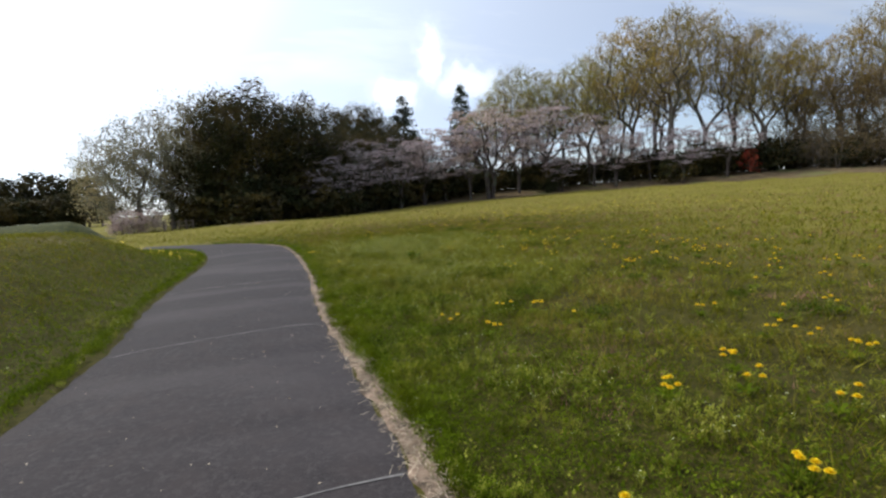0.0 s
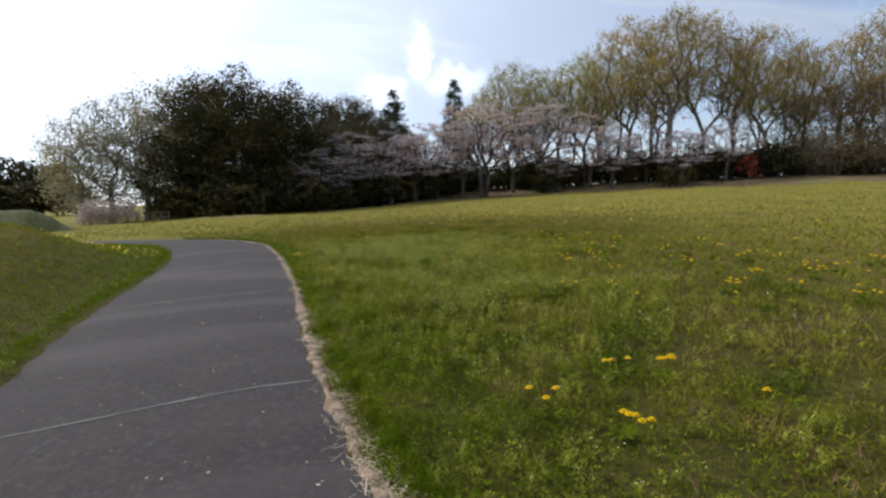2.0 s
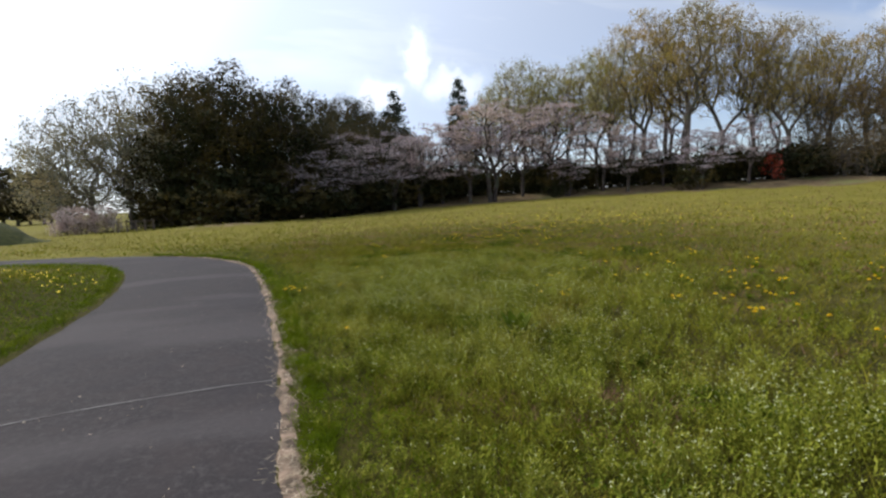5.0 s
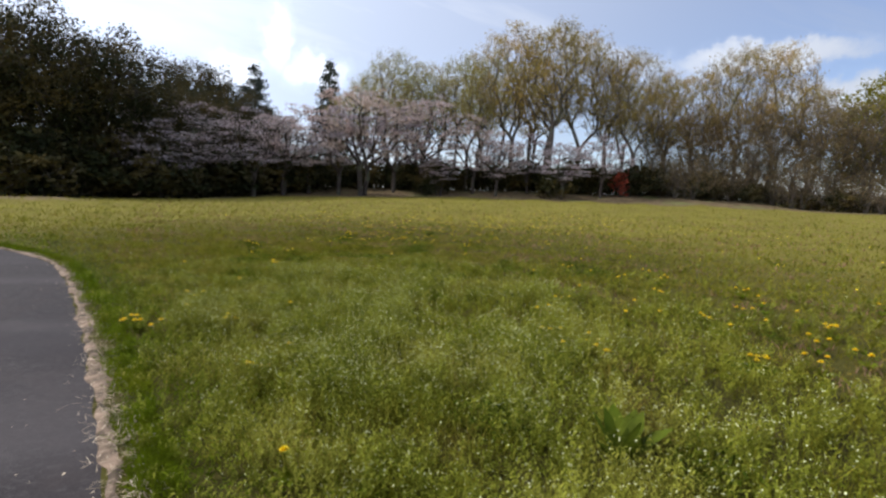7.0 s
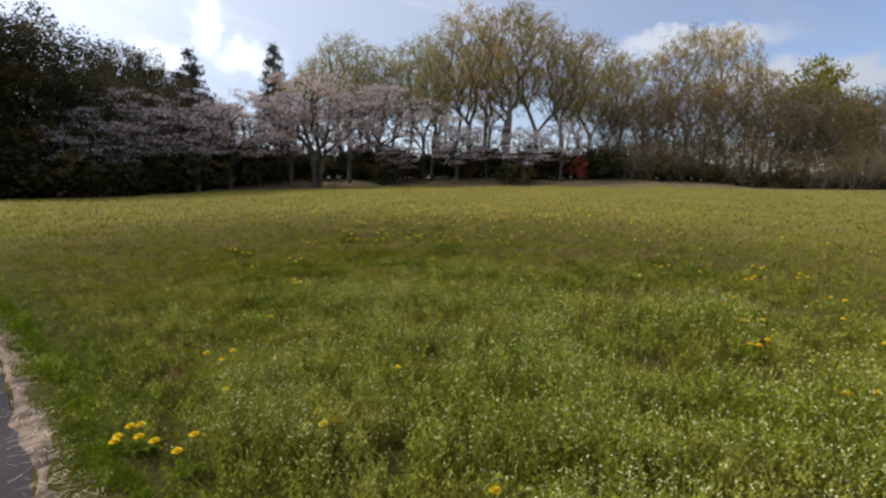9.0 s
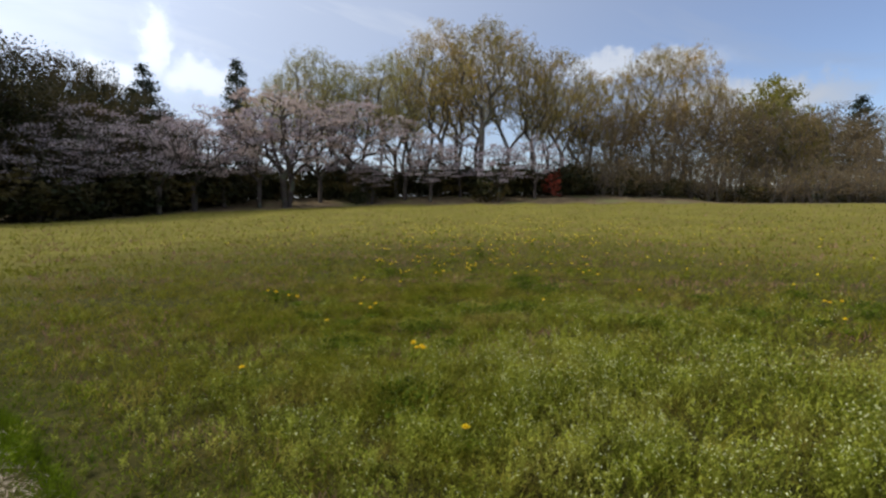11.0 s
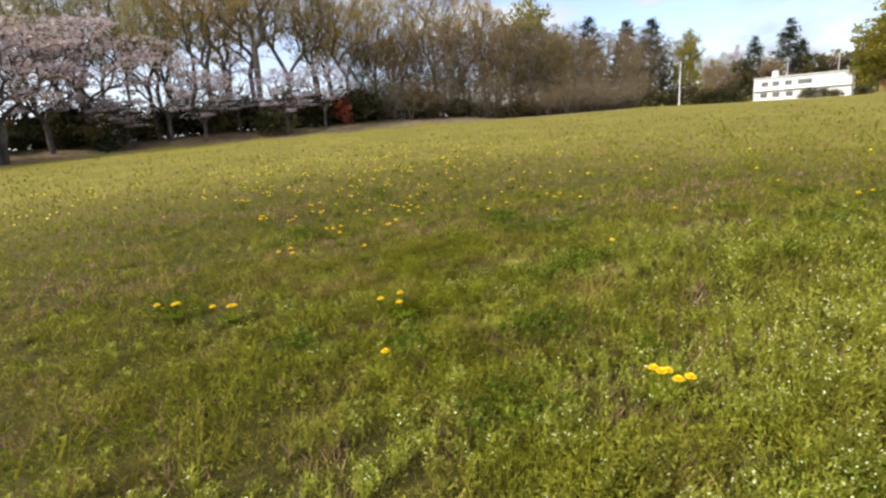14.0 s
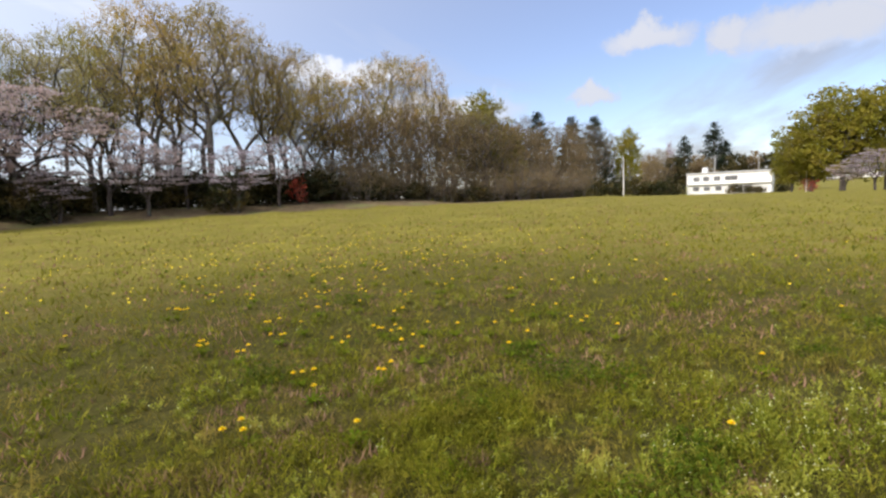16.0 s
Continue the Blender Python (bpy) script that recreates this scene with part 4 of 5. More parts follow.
def tallness(x, y):
    """Where the tall flowering herbs stand, 0 to 1."""
    a = np.exp(-(((x - 1.9) / 3.7) ** 2 + ((y - 12.0) / 4.6) ** 2))
    b = 0.75 * np.exp(-(((x - 2.6) / 2.3) ** 2 + ((y - 7.0) / 2.6) ** 2))
    t = np.maximum(a, b) * (0.85 + 0.40 * wave(x, y, 2.3, 1.0)) + 0.14 * wave(x, y, 4.7, 3.0)
    return np.clip(t, 0, 1) * smooth01(line_dist(x, y, EDGE_R) / 1.2)


def strewn(n, reach):
    """Places round the walk, thinning out with distance; also how far off each lies."""
    k = grass_rng.integers(0, len(WALK) - 1, n)
    t = grass_rng.uniform(0, 1, n)
    p = WALK[k] + (WALK[k + 1] - WALK[k]) * t[:, None]
    d = grass_rng.exponential(reach, n) + 0.05
    a = np.radians(grass_rng.uniform(-75, 150, n))
    x, y = p[:, 0] + d * np.sin(a), p[:, 1] + d * np.cos(a)
    off = line_dist(x, y, WALK)
    r = edge_radius(np.degrees(np.arctan2(x, y - 8)))
    keep = (~inside(x, y, PATH_POLY)) & (np.hypot(x, y - 8) < np.minimum(r, 80)) & (line_dist(x, y, EDGE_R) > 0.06 + 0.16 * grass_rng.uniform(0, 1, n) + 0.1 * np.clip(wave(x, y, 1.3, 5.0), 0, 1))
    return x[keep], y[keep], off[keep]


def lumps(x, y):
    """Uneven growth, 0 to 1: tufts a hand to a pace across."""
    return np.clip(0.47 + 0.50 * wave(x, y, 0.62, 1.0) + 0.50 * wave(x, y, 1.7, 4.0) + 0.40 * wave(x, y, 0.26, 7.0), 0, 1)


def blades(x, y, h, w, bend, tris=3):
    """Bent tapering blades at many places."""
    n = len(x)
    z = ground_z(x, y) - 0.01
    a = grass_rng.uniform(0, 6.283, n)
    f = grass_rng.uniform(0, 6.283, n)
    ux, uy = np.cos(a) * w, np.sin(a) * w
    bx, by = np.cos(f) * h * bend, np.sin(f) * h * bend
    P = lambda k, s, zz: np.stack([x + bx * k + ux * s, y + by * k + uy * s, z + zz], -1)
    if tris == 1:
        V = np.stack([P(0, -1, 0 * h), P(0, 1, 0 * h), P(1, 0, h)], 1)
        return V.reshape(-1, 3), np.arange(3 * n).reshape(-1, 3)
    V = np.stack([P(0, -1, 0 * h), P(0, 1, 0 * h), P(0.3, -0.8, h * 0.6), P(0.3, 0.8, h * 0.6), P(1, 0, h)], 1)
    i = np.arange(n)[:, None] * 5
    F = np.concatenate([i + np.array((0, 1, 3)), i + np.array((0, 3, 2)), i + np.array((2, 3, 4))])
    return V.reshape(-1, 3), F


def stuff(name, pieces, mat, label, category):
    V, F, b = [], [], 0
    for v, f in pieces:
        V.append(v)
        F.append(f + b)
        b += len(v)
    return tagged(new(name, mesh_of(name, np.vstack(V), np.vstack(F), mat)), label, category, kind="stuff")


def build_grass():
    u = grass_rng.uniform
    # leaf cover: small leaflets at all heights of the sward
    cover, lush, herb = [], [], []
    for n, reach, base in ((400000, 2.5, 0.0085), (110000, 8.0, 0.010)):
        x, y, off = strewn(n, reach)
        lump, t = lumps(x, y), tallness(x, y)
        keep = u(0, 1, len(x)) < 0.16 + 1.1 * lump + 0.12 * smooth01((y - 14) / 3)
        x, y, off, lump, t = x[keep], y[keep], off[keep], lump[keep], t[keep]
        h = (0.02 + 0.11 * lump + 0.16 * t * lump) * np.sqrt(u(0.02, 1, len(x)))
        c = np.stack([x, y, ground_z(x, y) + h], -1)
        size = base * (1 + off / 7) * u(0.6, 1.3, len(x))
        near_path = np.minimum(line_dist(x, y, EDGE_R), line_dist(x, y, EDGE_L))
        g = (near_path < (0.9 + 1.6 * smooth01((8 - y) / 4)) * u(0.3, 1.25, len(x))) | ((x < -2) & (near_path < 3.0 * u(0.3, 1.2, len(x)))) | (0.5 * wave(x, y, 3.3, 2.5) + 0.6 * wave(x, y, 1.1, 0.5) > u(0.2, 0.9, len(x)))
        tall = (~g) & (t > u(0.1, 0.7, len(x)))
        for sel, where_to in ((g, lush), (tall, herb), (~(g | tall), cover)):
            v, f = leaves(grass_rng, c[sel], 1.35, 0.0, 0.30)
            mid = np.repeat(c[sel], 4, 0)
            v = mid + (v - mid) * np.repeat(size[sel], 4)[:, None]
            where_to.append((v, f))
    # dense clover on the first paces beside the path
    n = 210000
    x, y = u(-2.0, 4.6, n), u(-0.8, 16.0, n)
    d = line_dist(x, y, EDGE_R)
    lump = lumps(x * 1.25, y * 1.25)
    keep = (~inside(x, y, PATH_POLY)) & (d > 0.08 + 0.18 * u(0, 1, n)) & (d < (3.4 - 2.2 * smooth01((y - 5) / 6)) * u(0.35, 1.0, n)) & (u(0, 1, n) < 0.20 + 1.1 * lump)
    x, y, lump = x[keep], y[keep], lump[keep]
    c = np.stack([x, y, ground_z(x, y) + (0.02 + 0.13 * lump) * np.sqrt(u(0.02, 1, len(x)))], -1)
    pale = wave(x, y, 1.9, 3.0) + 0.7 * wave(x, y, 0.5, 6.0) > u(0.15, 1.0, len(x))
    for sel, where_to in ((~pale, lush), (pale, herb)):
        size = 0.0095 * u(0.6, 1.4, sel.sum())
        v, f = leaves(grass_rng, c[sel], 1.0, 0.25)
        mid = np.repeat(c[sel], 4, 0)
        where_to.append((mid + (v - mid) * np.repeat(size, 4)[:, None], f))
    # the bank beyond the path
    n = 90000
    x, y = u(-10, -1.9, n), u(0.5, 24, n)
    d = line_dist(x, y, EDGE_L)
    keep = (~inside(x, y, PATH_POLY)) & (d > 0.04 + 0.1 * u(0, 1, n)) & (d < line_dist(x, y, EDGE_R))
    x, y, d = x[keep], y[keep], d[keep]
    c = np.stack([x, y, ground_z(x, y) + 0.10 * np.sqrt(u(0, 1, len(x))) * (0.4 + lumps(x, y))], -1)
    g = d < 2.4 * u(0.4, 1.2, len(x))
    for sel, where_to in ((g, lush), (~g, cover)):
        v, f = leaves(grass_rng, c[sel], 0.017, 0.1)
        where_to.append((v, f))
    tri = lambda pieces: [(v, np.concatenate([f[:, :3], f[:, [0, 2, 3]]])) for v, f in pieces]
    cover, lush, herb = tri(cover), tri(lush), tri(herb)
    # blades standing through it
    for n, reach, wd, hs in ((150000, 3.0, 0.0028, (0.05, 0.17)), (130000, 14.0, 0.006, (0.06, 0.16))):
        x, y, off = strewn(n, reach)
        lump = lumps(x, y)
        keep = u(0, 1, len(x)) < 0.2 + 0.9 * lump
        x, y, off, lump = x[keep], y[keep], off[keep], lump[keep]
        h = u(hs[0], hs[1], len(x)) * (0.55 + 0.7 * lump) * (1 + 0.7 * tallness(x, y))
        g = np.minimum(line_dist(x, y, EDGE_R), line_dist(x, y, EDGE_L)) < (1.0 + 1.6 * smooth01((8 - y) / 4)) * u(0.3, 1.25, len(x))
        h = np.where(g, h * 0.6, h)
        for sel, where_to in ((g, lush), (~g, cover)):
            q = sel.sum()
            where_to.append(blades(x[sel], y[sel], h[sel], (wd * (1 + off / 8))[sel] * u(0.6, 1.3, q), u(0.3, 1.1, q), 1))
    # a fringe that leans over the bare edge of the asphalt, on both sides
    for line, sgn, n in ((EDGE_R, 1, 60000), (EDGE_L, -1, 24000)):
        k = grass_rng.integers(8, 78, n)
        p = line[k] + (line[k + 1] - line[k]) * u(0, 1, n)[:, None]
        x = p[:, 0] + sgn * (0.05 + 0.26 * u(0, 1, n) ** 0.7 + 0.08 * np.clip(wave(p[:, 0], p[:, 1], 0.7, 2.0), 0, 1))
        y = p[:, 1]
        ok = (~inside(x, y, PATH_POLY)) & (u(0, 1, n) < np.clip(0.45 + 0.9 * wave(x, y, 0.8, 4.0) + 2.2 * (np.abs(x - p[:, 0]) - 0.12), 0, 1))
        x, y = x[ok], y[ok]
        lush.append(blades(x, y, u(0.03, 0.11, len(x)), u(0.002, 0.0045, len(x)), u(0.3, 1.2, len(x)), 1))
    # flowering herbs in bunches: stems that part from one foot, pods up their sides, pale tips
    petals = []
    for n, reach, many in ((34000, 3.2, 7), (26000, 8.0, 5)):
        x, y, off = strewn(n, reach)
        t, lump = tallness(x, y), lumps(x * 0.8 + 3.0, y * 0.8)
        keep = u(0, 1, len(x)) < (0.10 + 1.1 * t) * (0.08 + 1.3 * lump)
        x, y, t, off, lump = x[keep], y[keep], t[keep], off[keep], lump[keep]
        tall = (0.07 + 0.05 * lump - 0.03 * smooth01((y - 15) / 3) + 0.27 * t * (0.45 + 0.75 * lump)) * u(0.75, 1.2, len(x))
        x, y, t, off, tall = (np.repeat(q, many) for q in (x, y, t, off, tall))
        k = 1 + off / 9
        h = tall * u(0.55, 1.12, len(x))
        x, y = x + grass_rng.normal(0, 0.012, len(x)), y + grass_rng.normal(0, 0.012, len(x))
        ok = (~inside(x, y, PATH_POLY))
        x, y, t, k, h = x[ok], y[ok], t[ok], k[ok], h[ok]
        V, F = blades(x, y, h, 0.0016 * k, u(0.08, 0.5, len(x)), 1)
        herb.append((V, F))
        tips = V.reshape(-1, 3, 3)
        foot, top = (tips[:, 0] + tips[:, 1]) / 2, tips[:, 2]
        for f in (0.25, 0.42, 0.55, 0.66, 0.76, 0.85, 0.93, 1.0):
            if f < 0.5 and many == 5:
                continue
            c = foot + (top - foot) * f
            s = (u(0.006, 0.012, len(x)) * k * (1.5 - 0.7 * f))[:, None]
            a = u(0, 6.283, len(x))
            out = np.stack([np.cos(a), np.sin(a), u(0.3, 1.1, len(x))], -1) * s
            side = np.stack([-np.sin(a), np.cos(a), 0 * a], -1) * s * 0.42
            T = np.stack([c, c + out * 1.8 + side, c + out * 1.8 - side], 1)
            herb.append((T.reshape(-1, 3), np.arange(3 * len(x)).reshape(-1, 3)))
        few = u(0, 1, len(x)) < 0.12 + 0.50 * t
        for _ in range(2):
            v, f = leaves(grass_rng, top[few] + grass_rng.normal(0, 0.005, top[few].shape), 1.0, 0.4)
            mid = np.repeat((v.reshape(-1, 4, 3)).mean(1), 4, 0)
            petals.append((mid + (v - mid) * 0.0046 * np.repeat(k[few], 4)[:, None], f))
    stuff("meadow_grass", cover, M_grass, "short uneven meadow grass in yellowish green", "grass")
    stuff("lush_clover", lush, M_lush, "short lush green clover beside the path", "grass")
    stuff("herb_stems", herb, M_herb, "tall pale green flowering herbs in the meadow", "herbs")
    stuff("herb_flowers", petals, M_white, "tiny white flowers on the meadow herbs", "flowers")
    # dark weed tufts
    pieces = []
    rng = random.Random(31)
    tufts = [(1.6, 6.6, 0.34), (2.8, 7.3, 0.4), (3.3, 6.9, 0.3), (1.5, 3.4, 0.22), (2.4, 9.3, 0.26), (0.9, 11.4, 0.3), (3.2, 17.6, 0.3), (5.0, 18.0, 0.35), (1.0, 16.0, 0.3), (2.2, 17.4, 0.28)]
    tufts += [(rng.uniform(0.4, 7.5), rng.uniform(0.5, 22), rng.uniform(0.12, 0.34)) for _ in range(46)]
    for tx, ty, tr in tufts:
        m = int(1500 * tr)
        x, y = tx + np.clip(grass_rng.normal(0, 0.5, m), -1, 1) * tr, ty + np.clip(grass_rng.normal(0, 0.5, m), -1, 1) * tr
        ok = (~inside(x, y, PATH_POLY)) & (line_dist(x, y, EDGE_R) > 0.25)
        x, y = x[ok], y[ok]
        if len(x):
            c = np.stack([x, y, ground_z(x, y) + (0.07 + 0.3 * tr) * np.sqrt(u(0, 1, len(x)))], -1)
            pieces.append(leaves(grass_rng, c, 0.015, 0.1))
    stuff("weed_tufts", pieces, M_tuft, "dark green leafy weed tufts in the meadow", "weeds")
    # low brownish seed heads
    pieces = []
    for n, reach, wd in ((90000, 3.5, 0.0034), (110000, 12.0, 0.007)):
        x, y, off = strewn(n, reach)
        keep = (0.8 * wave(x, y, 2.9, 9.0) + 0.8 * wave(x, y, 0.7, 2.0) + 0.30 * smooth01((y - 14) / 4) > 0.48) & (tallness(x, y) < 0.6) & (line_dist(x, y, EDGE_R) > 0.7) & (x > -1)
        x, y, off = x[keep], y[keep], off[keep]
        pieces.append(blades(x, y, u(0.04, 0.11, len(x)), wd * (1 + off / 6) * u(0.6, 1.3, len(x)), u(0.2, 0.9, len(x)), 1))
    stuff("dry_seedheads", pieces, M_purple, "reddish brown seed heads among the grass", "grass")
    # straw swept along the edge of the asphalt
    n = 8000
    k = grass_rng.integers(8, 68, n)
    t = u(0, 1, n)
    p = EDGE_R[k] + (EDGE_R[k + 1] - EDGE_R[k]) * t[:, None]
    off = grass_rng.normal(0.085, 0.075, n)
    x, y = p[:, 0] + off, p[:, 1] + 0.1 * off
    keep = (y > -2) & (y < 21) & (0.4 + wave(x, y, 1.6, 5.0) + 0.5 * wave(x, y, 0.5, 1.0) > u(-0.6, 0.8, n))
    x, y = x[keep], y[keep]
    m = len(x)
    long = (u(0, 1, m) < 0.10) & (y < 9) & (off[keep] < 0.10)
    a, L, w = u(0, 6.283, m), np.where(long, u(0.04, 0.085, m), u(0.010, 0.042, m)), np.where(long, u(0.0018, 0.0032, m), u(0.0009, 0.0022, m))
    z = np.maximum(ground_z(x, y), 0.0) + u(0.008, 0.03, m)
    dx, dy = np.cos(a) * L, np.sin(a) * L
    sx, sy = -np.sin(a) * w, np.cos(a) * w
    lift = u(-0.3, 0.3, m) * 0.02
    V = np.stack([np.stack([x - dx + sx, y - dy + sy, z - lift], -1), np.stack([x - dx - sx, y - dy - sy, z - lift], -1), np.stack([x + dx - sx, y + dy - sy, z + lift + 0.003], -1), np.stack([x + dx + sx, y + dy + sy, z + lift + 0.003], -1)], 1)
    q = 260
    k2 = grass_rng.integers(10, 66, q)
    p2 = EDGE_R[k2] + (EDGE_L[k2] - EDGE_R[k2]) * (u(0, 1, q) ** 1.6)[:, None] + grass_rng.normal(0, 0.15, (q, 2))
    p2 = p2[inside(p2[:, 0], p2[:, 1], PATH_POLY)]
    flecks, _ = leaves(grass_rng, np.stack([p2[:, 0], p2[:, 1], 0 * p2[:, 0] + 0.038], -1), 0.009, 0.9)
    stuff("leaf_flecks", [(flecks, np.arange(len(flecks)).reshape(-1, 4))], M_straw, "dry leaf flecks scattered on the asphalt", "litter")
    stuff("straw", [(V.reshape(-1, 3), np.arange(4 * m).reshape(-1, 4))], M_straw, "dry pale straw along the path's edge", "straw")


def dandelion_model(seed, heads):
    """A rosette of toothed leaves with some yellow heads on short stems."""
    rng = np.random.default_rng(seed)
    root = tagged(new("dandelion"), "yellow dandelion in flower in the grass", "flower", "dandelions in the meadow")
    V, F = [(0, 0, 0.02)], []
    for k in range(9):
        a, L = k * 0.7 + rng.normal(0, 0.15), rng.uniform(0.09, 0.16)
        b = len(V)
        for i in range(1, 6):
            t = i / 5
            w = 0.016 * math.sin(math.pi * min(t + 0.12, 1)) * (1.3 if i % 2 else 0.6)
            zz = 0.02 + 0.05 * math.sin(t * 2.4)
            for q in (-1, 1):
                V.append((math.cos(a) * L * t - math.sin(a) * w * q, math.sin(a) * L * t + math.cos(a) * w * q, zz))
        F.append((0, b, b + 1))
        F += [(b + 2 * i, b + 2 * i + 1, b + 2 * i + 3, b + 2 * i + 2) for i in range(4)]
    me = bpy.data.meshes.new("rosette")
    me.from_pydata(V, [], F)
    me.materials.append(M_lush)
    part("rosette", me, root)
    for _ in range(heads):
        x, y, h = rng.normal(0, 0.065), rng.normal(0, 0.065), rng.uniform(0.14, 0.21)
        me = tubes([(np.array([(x * 0.4, y * 0.4, 0), (x * 0.8, y * 0.8, h * 0.6), (x, y, h)]), np.array((0.003, 0.0026, 0.0024)))], M_lush, "stem", 5)
        stem = part("stem", me, root)
        V, F = [], []
        for ring, (n, rad, zz, wd) in enumerate(((16, 0.029, 0.006, 0.0054), (13, 0.022, 0.013, 0.005), (9, 0.012, 0.019, 0.0046))):
            for k in range(n):
                a = 6.283 * (k + 0.5 * ring) / n
                c, s = math.cos(a), math.sin(a)
                b = len(V)
                V += [(x + c * 0.002, y + s * 0.002, h), (x + c * rad * 0.6 - s * wd, y + s * rad * 0.6 + c * wd, h + zz), (x + c * rad, y + s * rad, h + zz * 1.1), (x + c * rad * 0.6 + s * wd, y + s * rad * 0.6 - c * wd, h + zz)]
                F.append((b, b + 1, b + 2, b + 3))
        part("flower_head", mesh_of("flower_head", V, F, M_yellow), stem)
    return root


def build_dock(x, y, size):
    """A clump of broad dark leaves."""
    rng = np.random.default_rng(int(x * 100))
    root = tagged(new("dock_plant"), "dark green dock plant with broad upright leaves", "plant", "dock plants")
    root.matrix_basis = pose(x, y, float(ground_z(x, y)))
    for k in range(9):
        a, L, lean = k * 2.4, size * rng.uniform(0.7, 1.1), rng.uniform(0.25, 0.8)
        V, F = [], []
        for i in range(9):
            t = i / 8
            w = 0.17 * L * math.sin(math.pi * min(0.06 + t * 0.94, 1)) ** 0.8 * (1 + 0.08 * math.sin(i * 2.3))
            rr, zz = L * lean * t ** 1.3, L * (t - 0.35 * lean * t * t)
            for q, drop in ((-1, 0.0), (0, -0.12), (1, 0.0)):
                V.append((math.cos(a) * rr - math.sin(a) * w * q, math.sin(a) * rr + math.cos(a) * w * q, zz + drop * w))
        for i in range(8):
            for q in (0, 1):
                F.append((3 * i + q, 3 * i + q + 1, 3 * i + q + 4, 3 * i + q + 3))
        part("leaf", mesh_of("leaf", V, F, M_tuft, True), root)


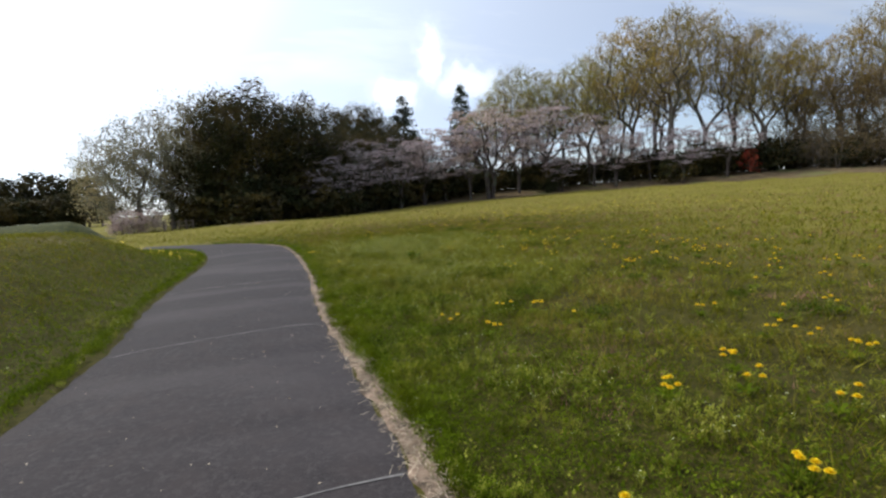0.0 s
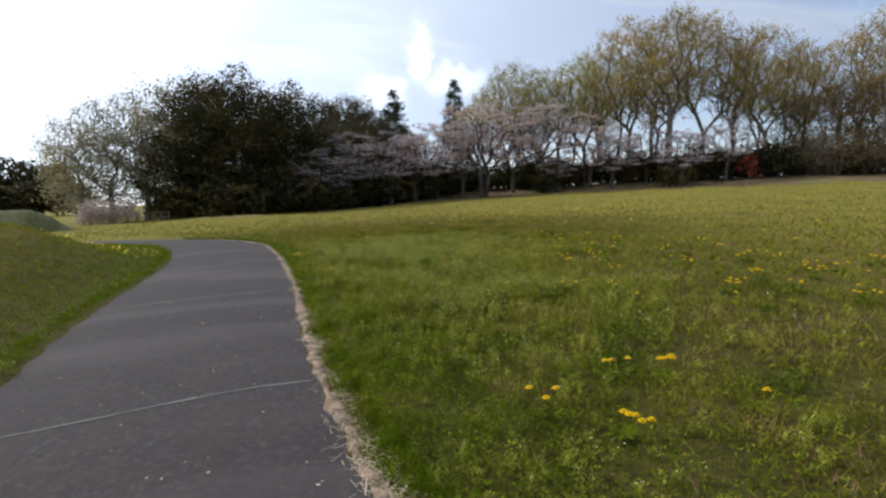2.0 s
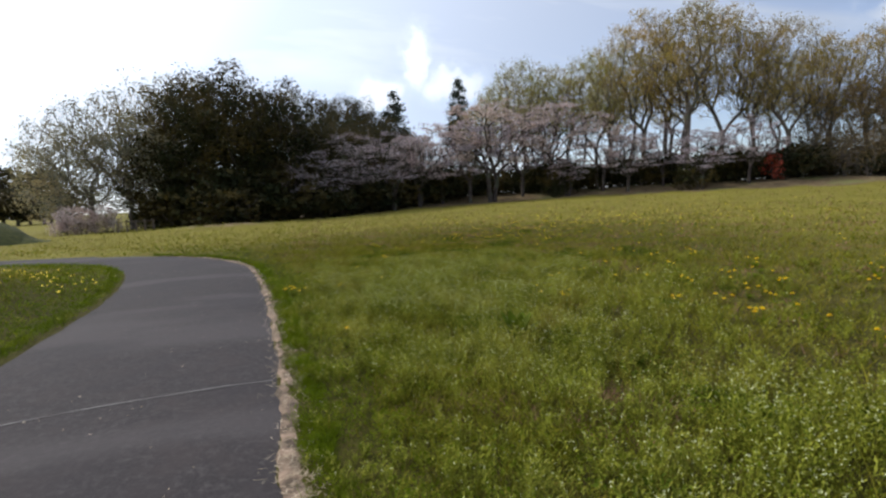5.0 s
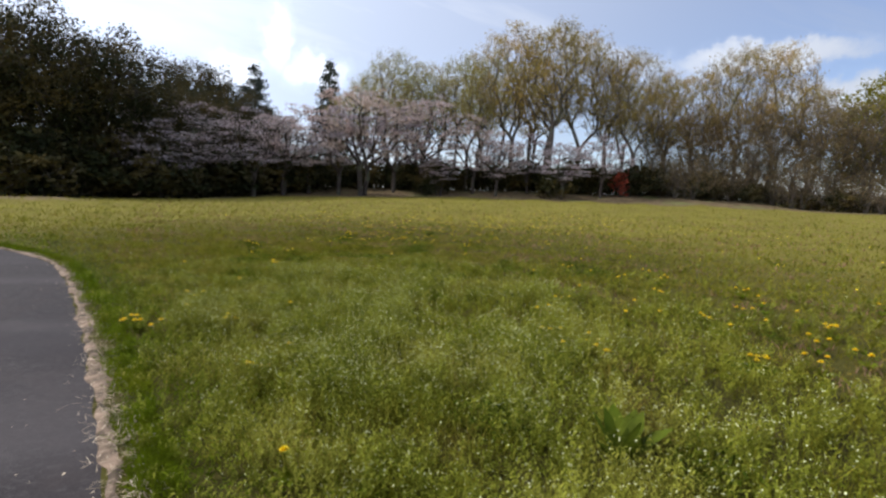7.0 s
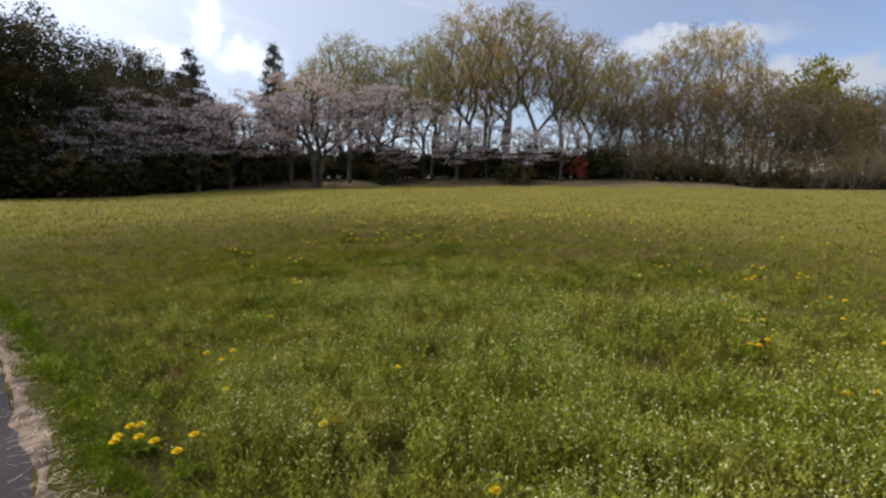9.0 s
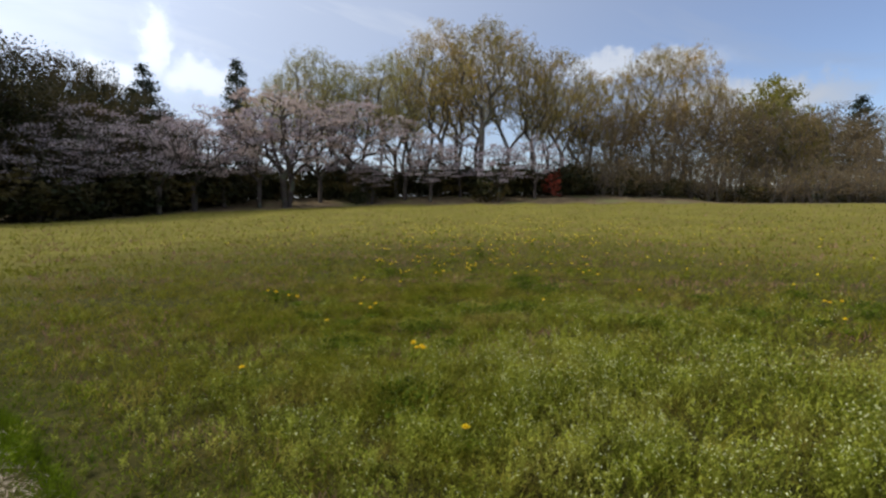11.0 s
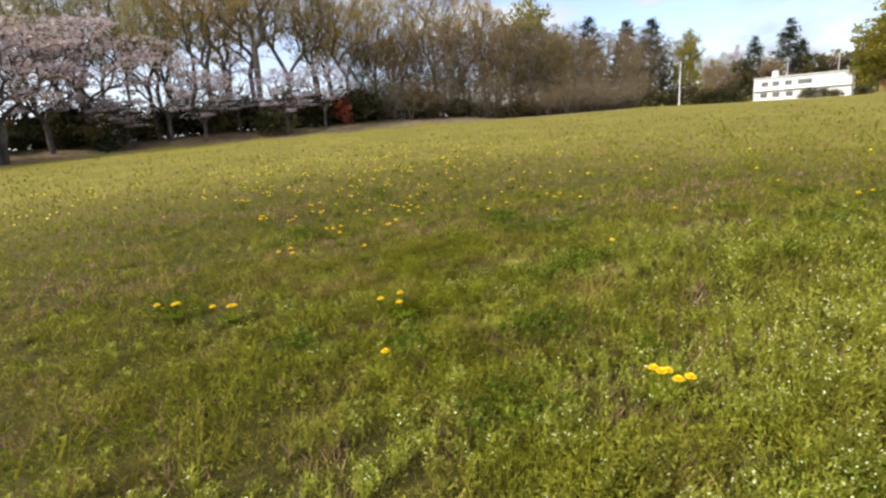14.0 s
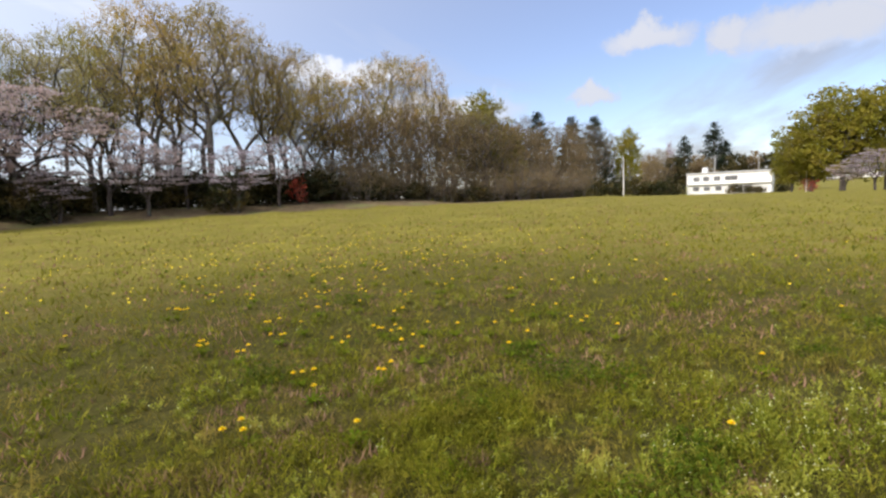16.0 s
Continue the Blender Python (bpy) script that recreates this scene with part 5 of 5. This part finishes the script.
def build_dandelions():
    kinds = [dandelion_model(5, 1), dandelion_model(6, 3), dandelion_model(7, 5)]
    rng = random.Random(21)
    # clumps along the walk: place and size (0 single, 1 few, 2 many)
    first = [(1.69, 0.09, 0), (2.58, 0.11, 2), (3.35, 0.55, 1), (3.12, 1.01, 1), (2.62, 1.16, 2), (4.40, 1.34, 2), (3.41, 1.44, 2), (4.41, 1.69, 1), (4.28, 2.06, 1), (4.92, 2.57, 0), (4.32, 2.97, 1), (1.94, 3.24, 2), (2.92, 3.29, 0), (1.64, 3.60, 1), (2.80, 4.04, 2), (2.40, 4.16, 1), (6.37, 4.92, 1), (3.89, 5.93, 0), (5.45, 6.33, 2), (6.33, 6.71, 2), (4.09, 6.76, 1)]
    second = [(3.51, 6.91, 1), (6.21, 7.98, 0), (4.76, 7.98, 1), (4.64, 9.12, 2), (5.45, 9.75, 1), (4.83, 9.84, 1), (7.18, 9.97, 1), (4.38, 10.06, 2), (5.49, 10.18, 1), (0.43, 10.21, 0), (6.25, 10.35, 2), (3.28, 10.80, 1), (2.99, 11.08, 0), (3.33, 11.10, 1), (5.52, 11.33, 1), (5.02, 11.58, 0), (3.28, 11.59, 1), (0.44, 11.67, 2), (0.78, 12.08, 0), (3.75, 12.36, 1), (4.44, 12.71, 1)]
    third = [(0.53, 13.00, 1), (5.21, 13.15, 0), (-0.19, 13.21, 1), (1.18, 13.38, 0), (-0.34, 13.59, 2), (0.12, 13.64, 0), (6.52, 14.25, 0), (0.26, 14.35, 1), (5.44, 14.44, 0), (6.60, 14.90, 1), (0.87, 15.29, 0), (5.44, 16.74, 0), (1.59, 16.75, 2), (0.29, 17.14, 0), (3.97, 17.27, 0), (6.25, 17.98, 0), (1.42, 18.13, 0), (6.45, 18.33, 1), (2.22, 18.43, 1), (7.09, 18.77, 0), (5.78, 18.79, 0)]
    last = [(6.69, 19.18, 0), (6.04, 19.31, 0), (3.43, 19.59, 0), (1.82, 19.69, 1), (5.99, 19.73, 0), (5.03, 19.75, 0), (4.39, 19.89, 1), (6.01, 20.12, 0), (5.35, 20.12, 1), (1.71, 20.15, 1), (3.91, 20.24, 0), (3.22, 20.29, 1), (4.26, 20.59, 1), (5.15, 20.68, 1), (6.89, 21.51, 0), (5.78, 21.63, 0), (4.63, 21.63, 1), (5.38, 21.68, 1), (5.78, 22.16, 1), (4.84, 22.30, 2), (6.06, 24.01, 2)]
    spots = first + second + third + last
    for _ in range(120):
        zone = rng.random()
        if zone < 0.35:
            x, y = rng.gauss(7.4, 1.4), rng.gauss(6.4, 2.2)
        elif zone < 0.5:
            x, y = rng.gauss(7.6, 1.5), rng.gauss(12.0, 2.0)
        else:
            x, y = rng.gauss(8.5, 2.2), rng.gauss(23.5, 2.4)
        if x > 4.5:
            spots.append((x, y, rng.choice((0, 0, 0, 1, 1))))
    moved = set()
    for x, y, k in spots:
        m = pose(x, y, float(ground_z(x, y)), 0, 0, rng.uniform(0, 360))
        if k in moved:
            copy_thing(kinds[k], m)
        else:
            moved.add(k)
            kinds[k].matrix_basis = m
    # the far yellow drift
    n = 700
    x, y = grass_rng.normal(13.0, 5.5, n), grass_rng.normal(26.5, 5.0, n)
    x2, y2 = grass_rng.normal(-5.4, 0.7, 60), grass_rng.normal(16.3, 0.8, 60)
    x, y = np.concatenate([x, x2]), np.concatenate([y, y2])
    keep = (~inside(x, y, PATH_POLY)) & ((np.hypot(x - 1, y - 18) > 8) | (x < 0)) & ((x > 2) | (x < -3.5)) & ((x < 0) | (wave(x, y, 3.7, 8.0) > -0.35))
    x, y = x[keep], y[keep]
    c = np.stack([x, y, ground_z(x, y) + grass_rng.uniform(0.13, 0.20, len(x))], -1)
    a = grass_rng.uniform(0, 6.283, len(x))
    r = grass_rng.uniform(0.015, 0.027, len(x))
    ring = [c + np.stack([np.cos(a + k * 1.0472) * r, np.sin(a + k * 1.0472) * r, 0 * a], -1) for k in range(6)]
    V = np.stack(ring + [c + np.stack([0 * a, 0 * a, r * 0.8], -1)], 1).reshape(-1, 3)
    i = np.arange(len(x))[:, None] * 7
    F = np.concatenate([i + np.array((k, (k + 1) % 6, 6)) for k in range(6)])
    stuff("far_dandelions", [(V, F)], M_yellow, "drift of yellow dandelions far across the meadow", "flowers")


build_grass()
build_dandelions()
build_dock(2.07, 9.59, 0.36)
build_dock(2.2, 13.4, 0.18)
build_dock(1.3, 5.9, 0.16)
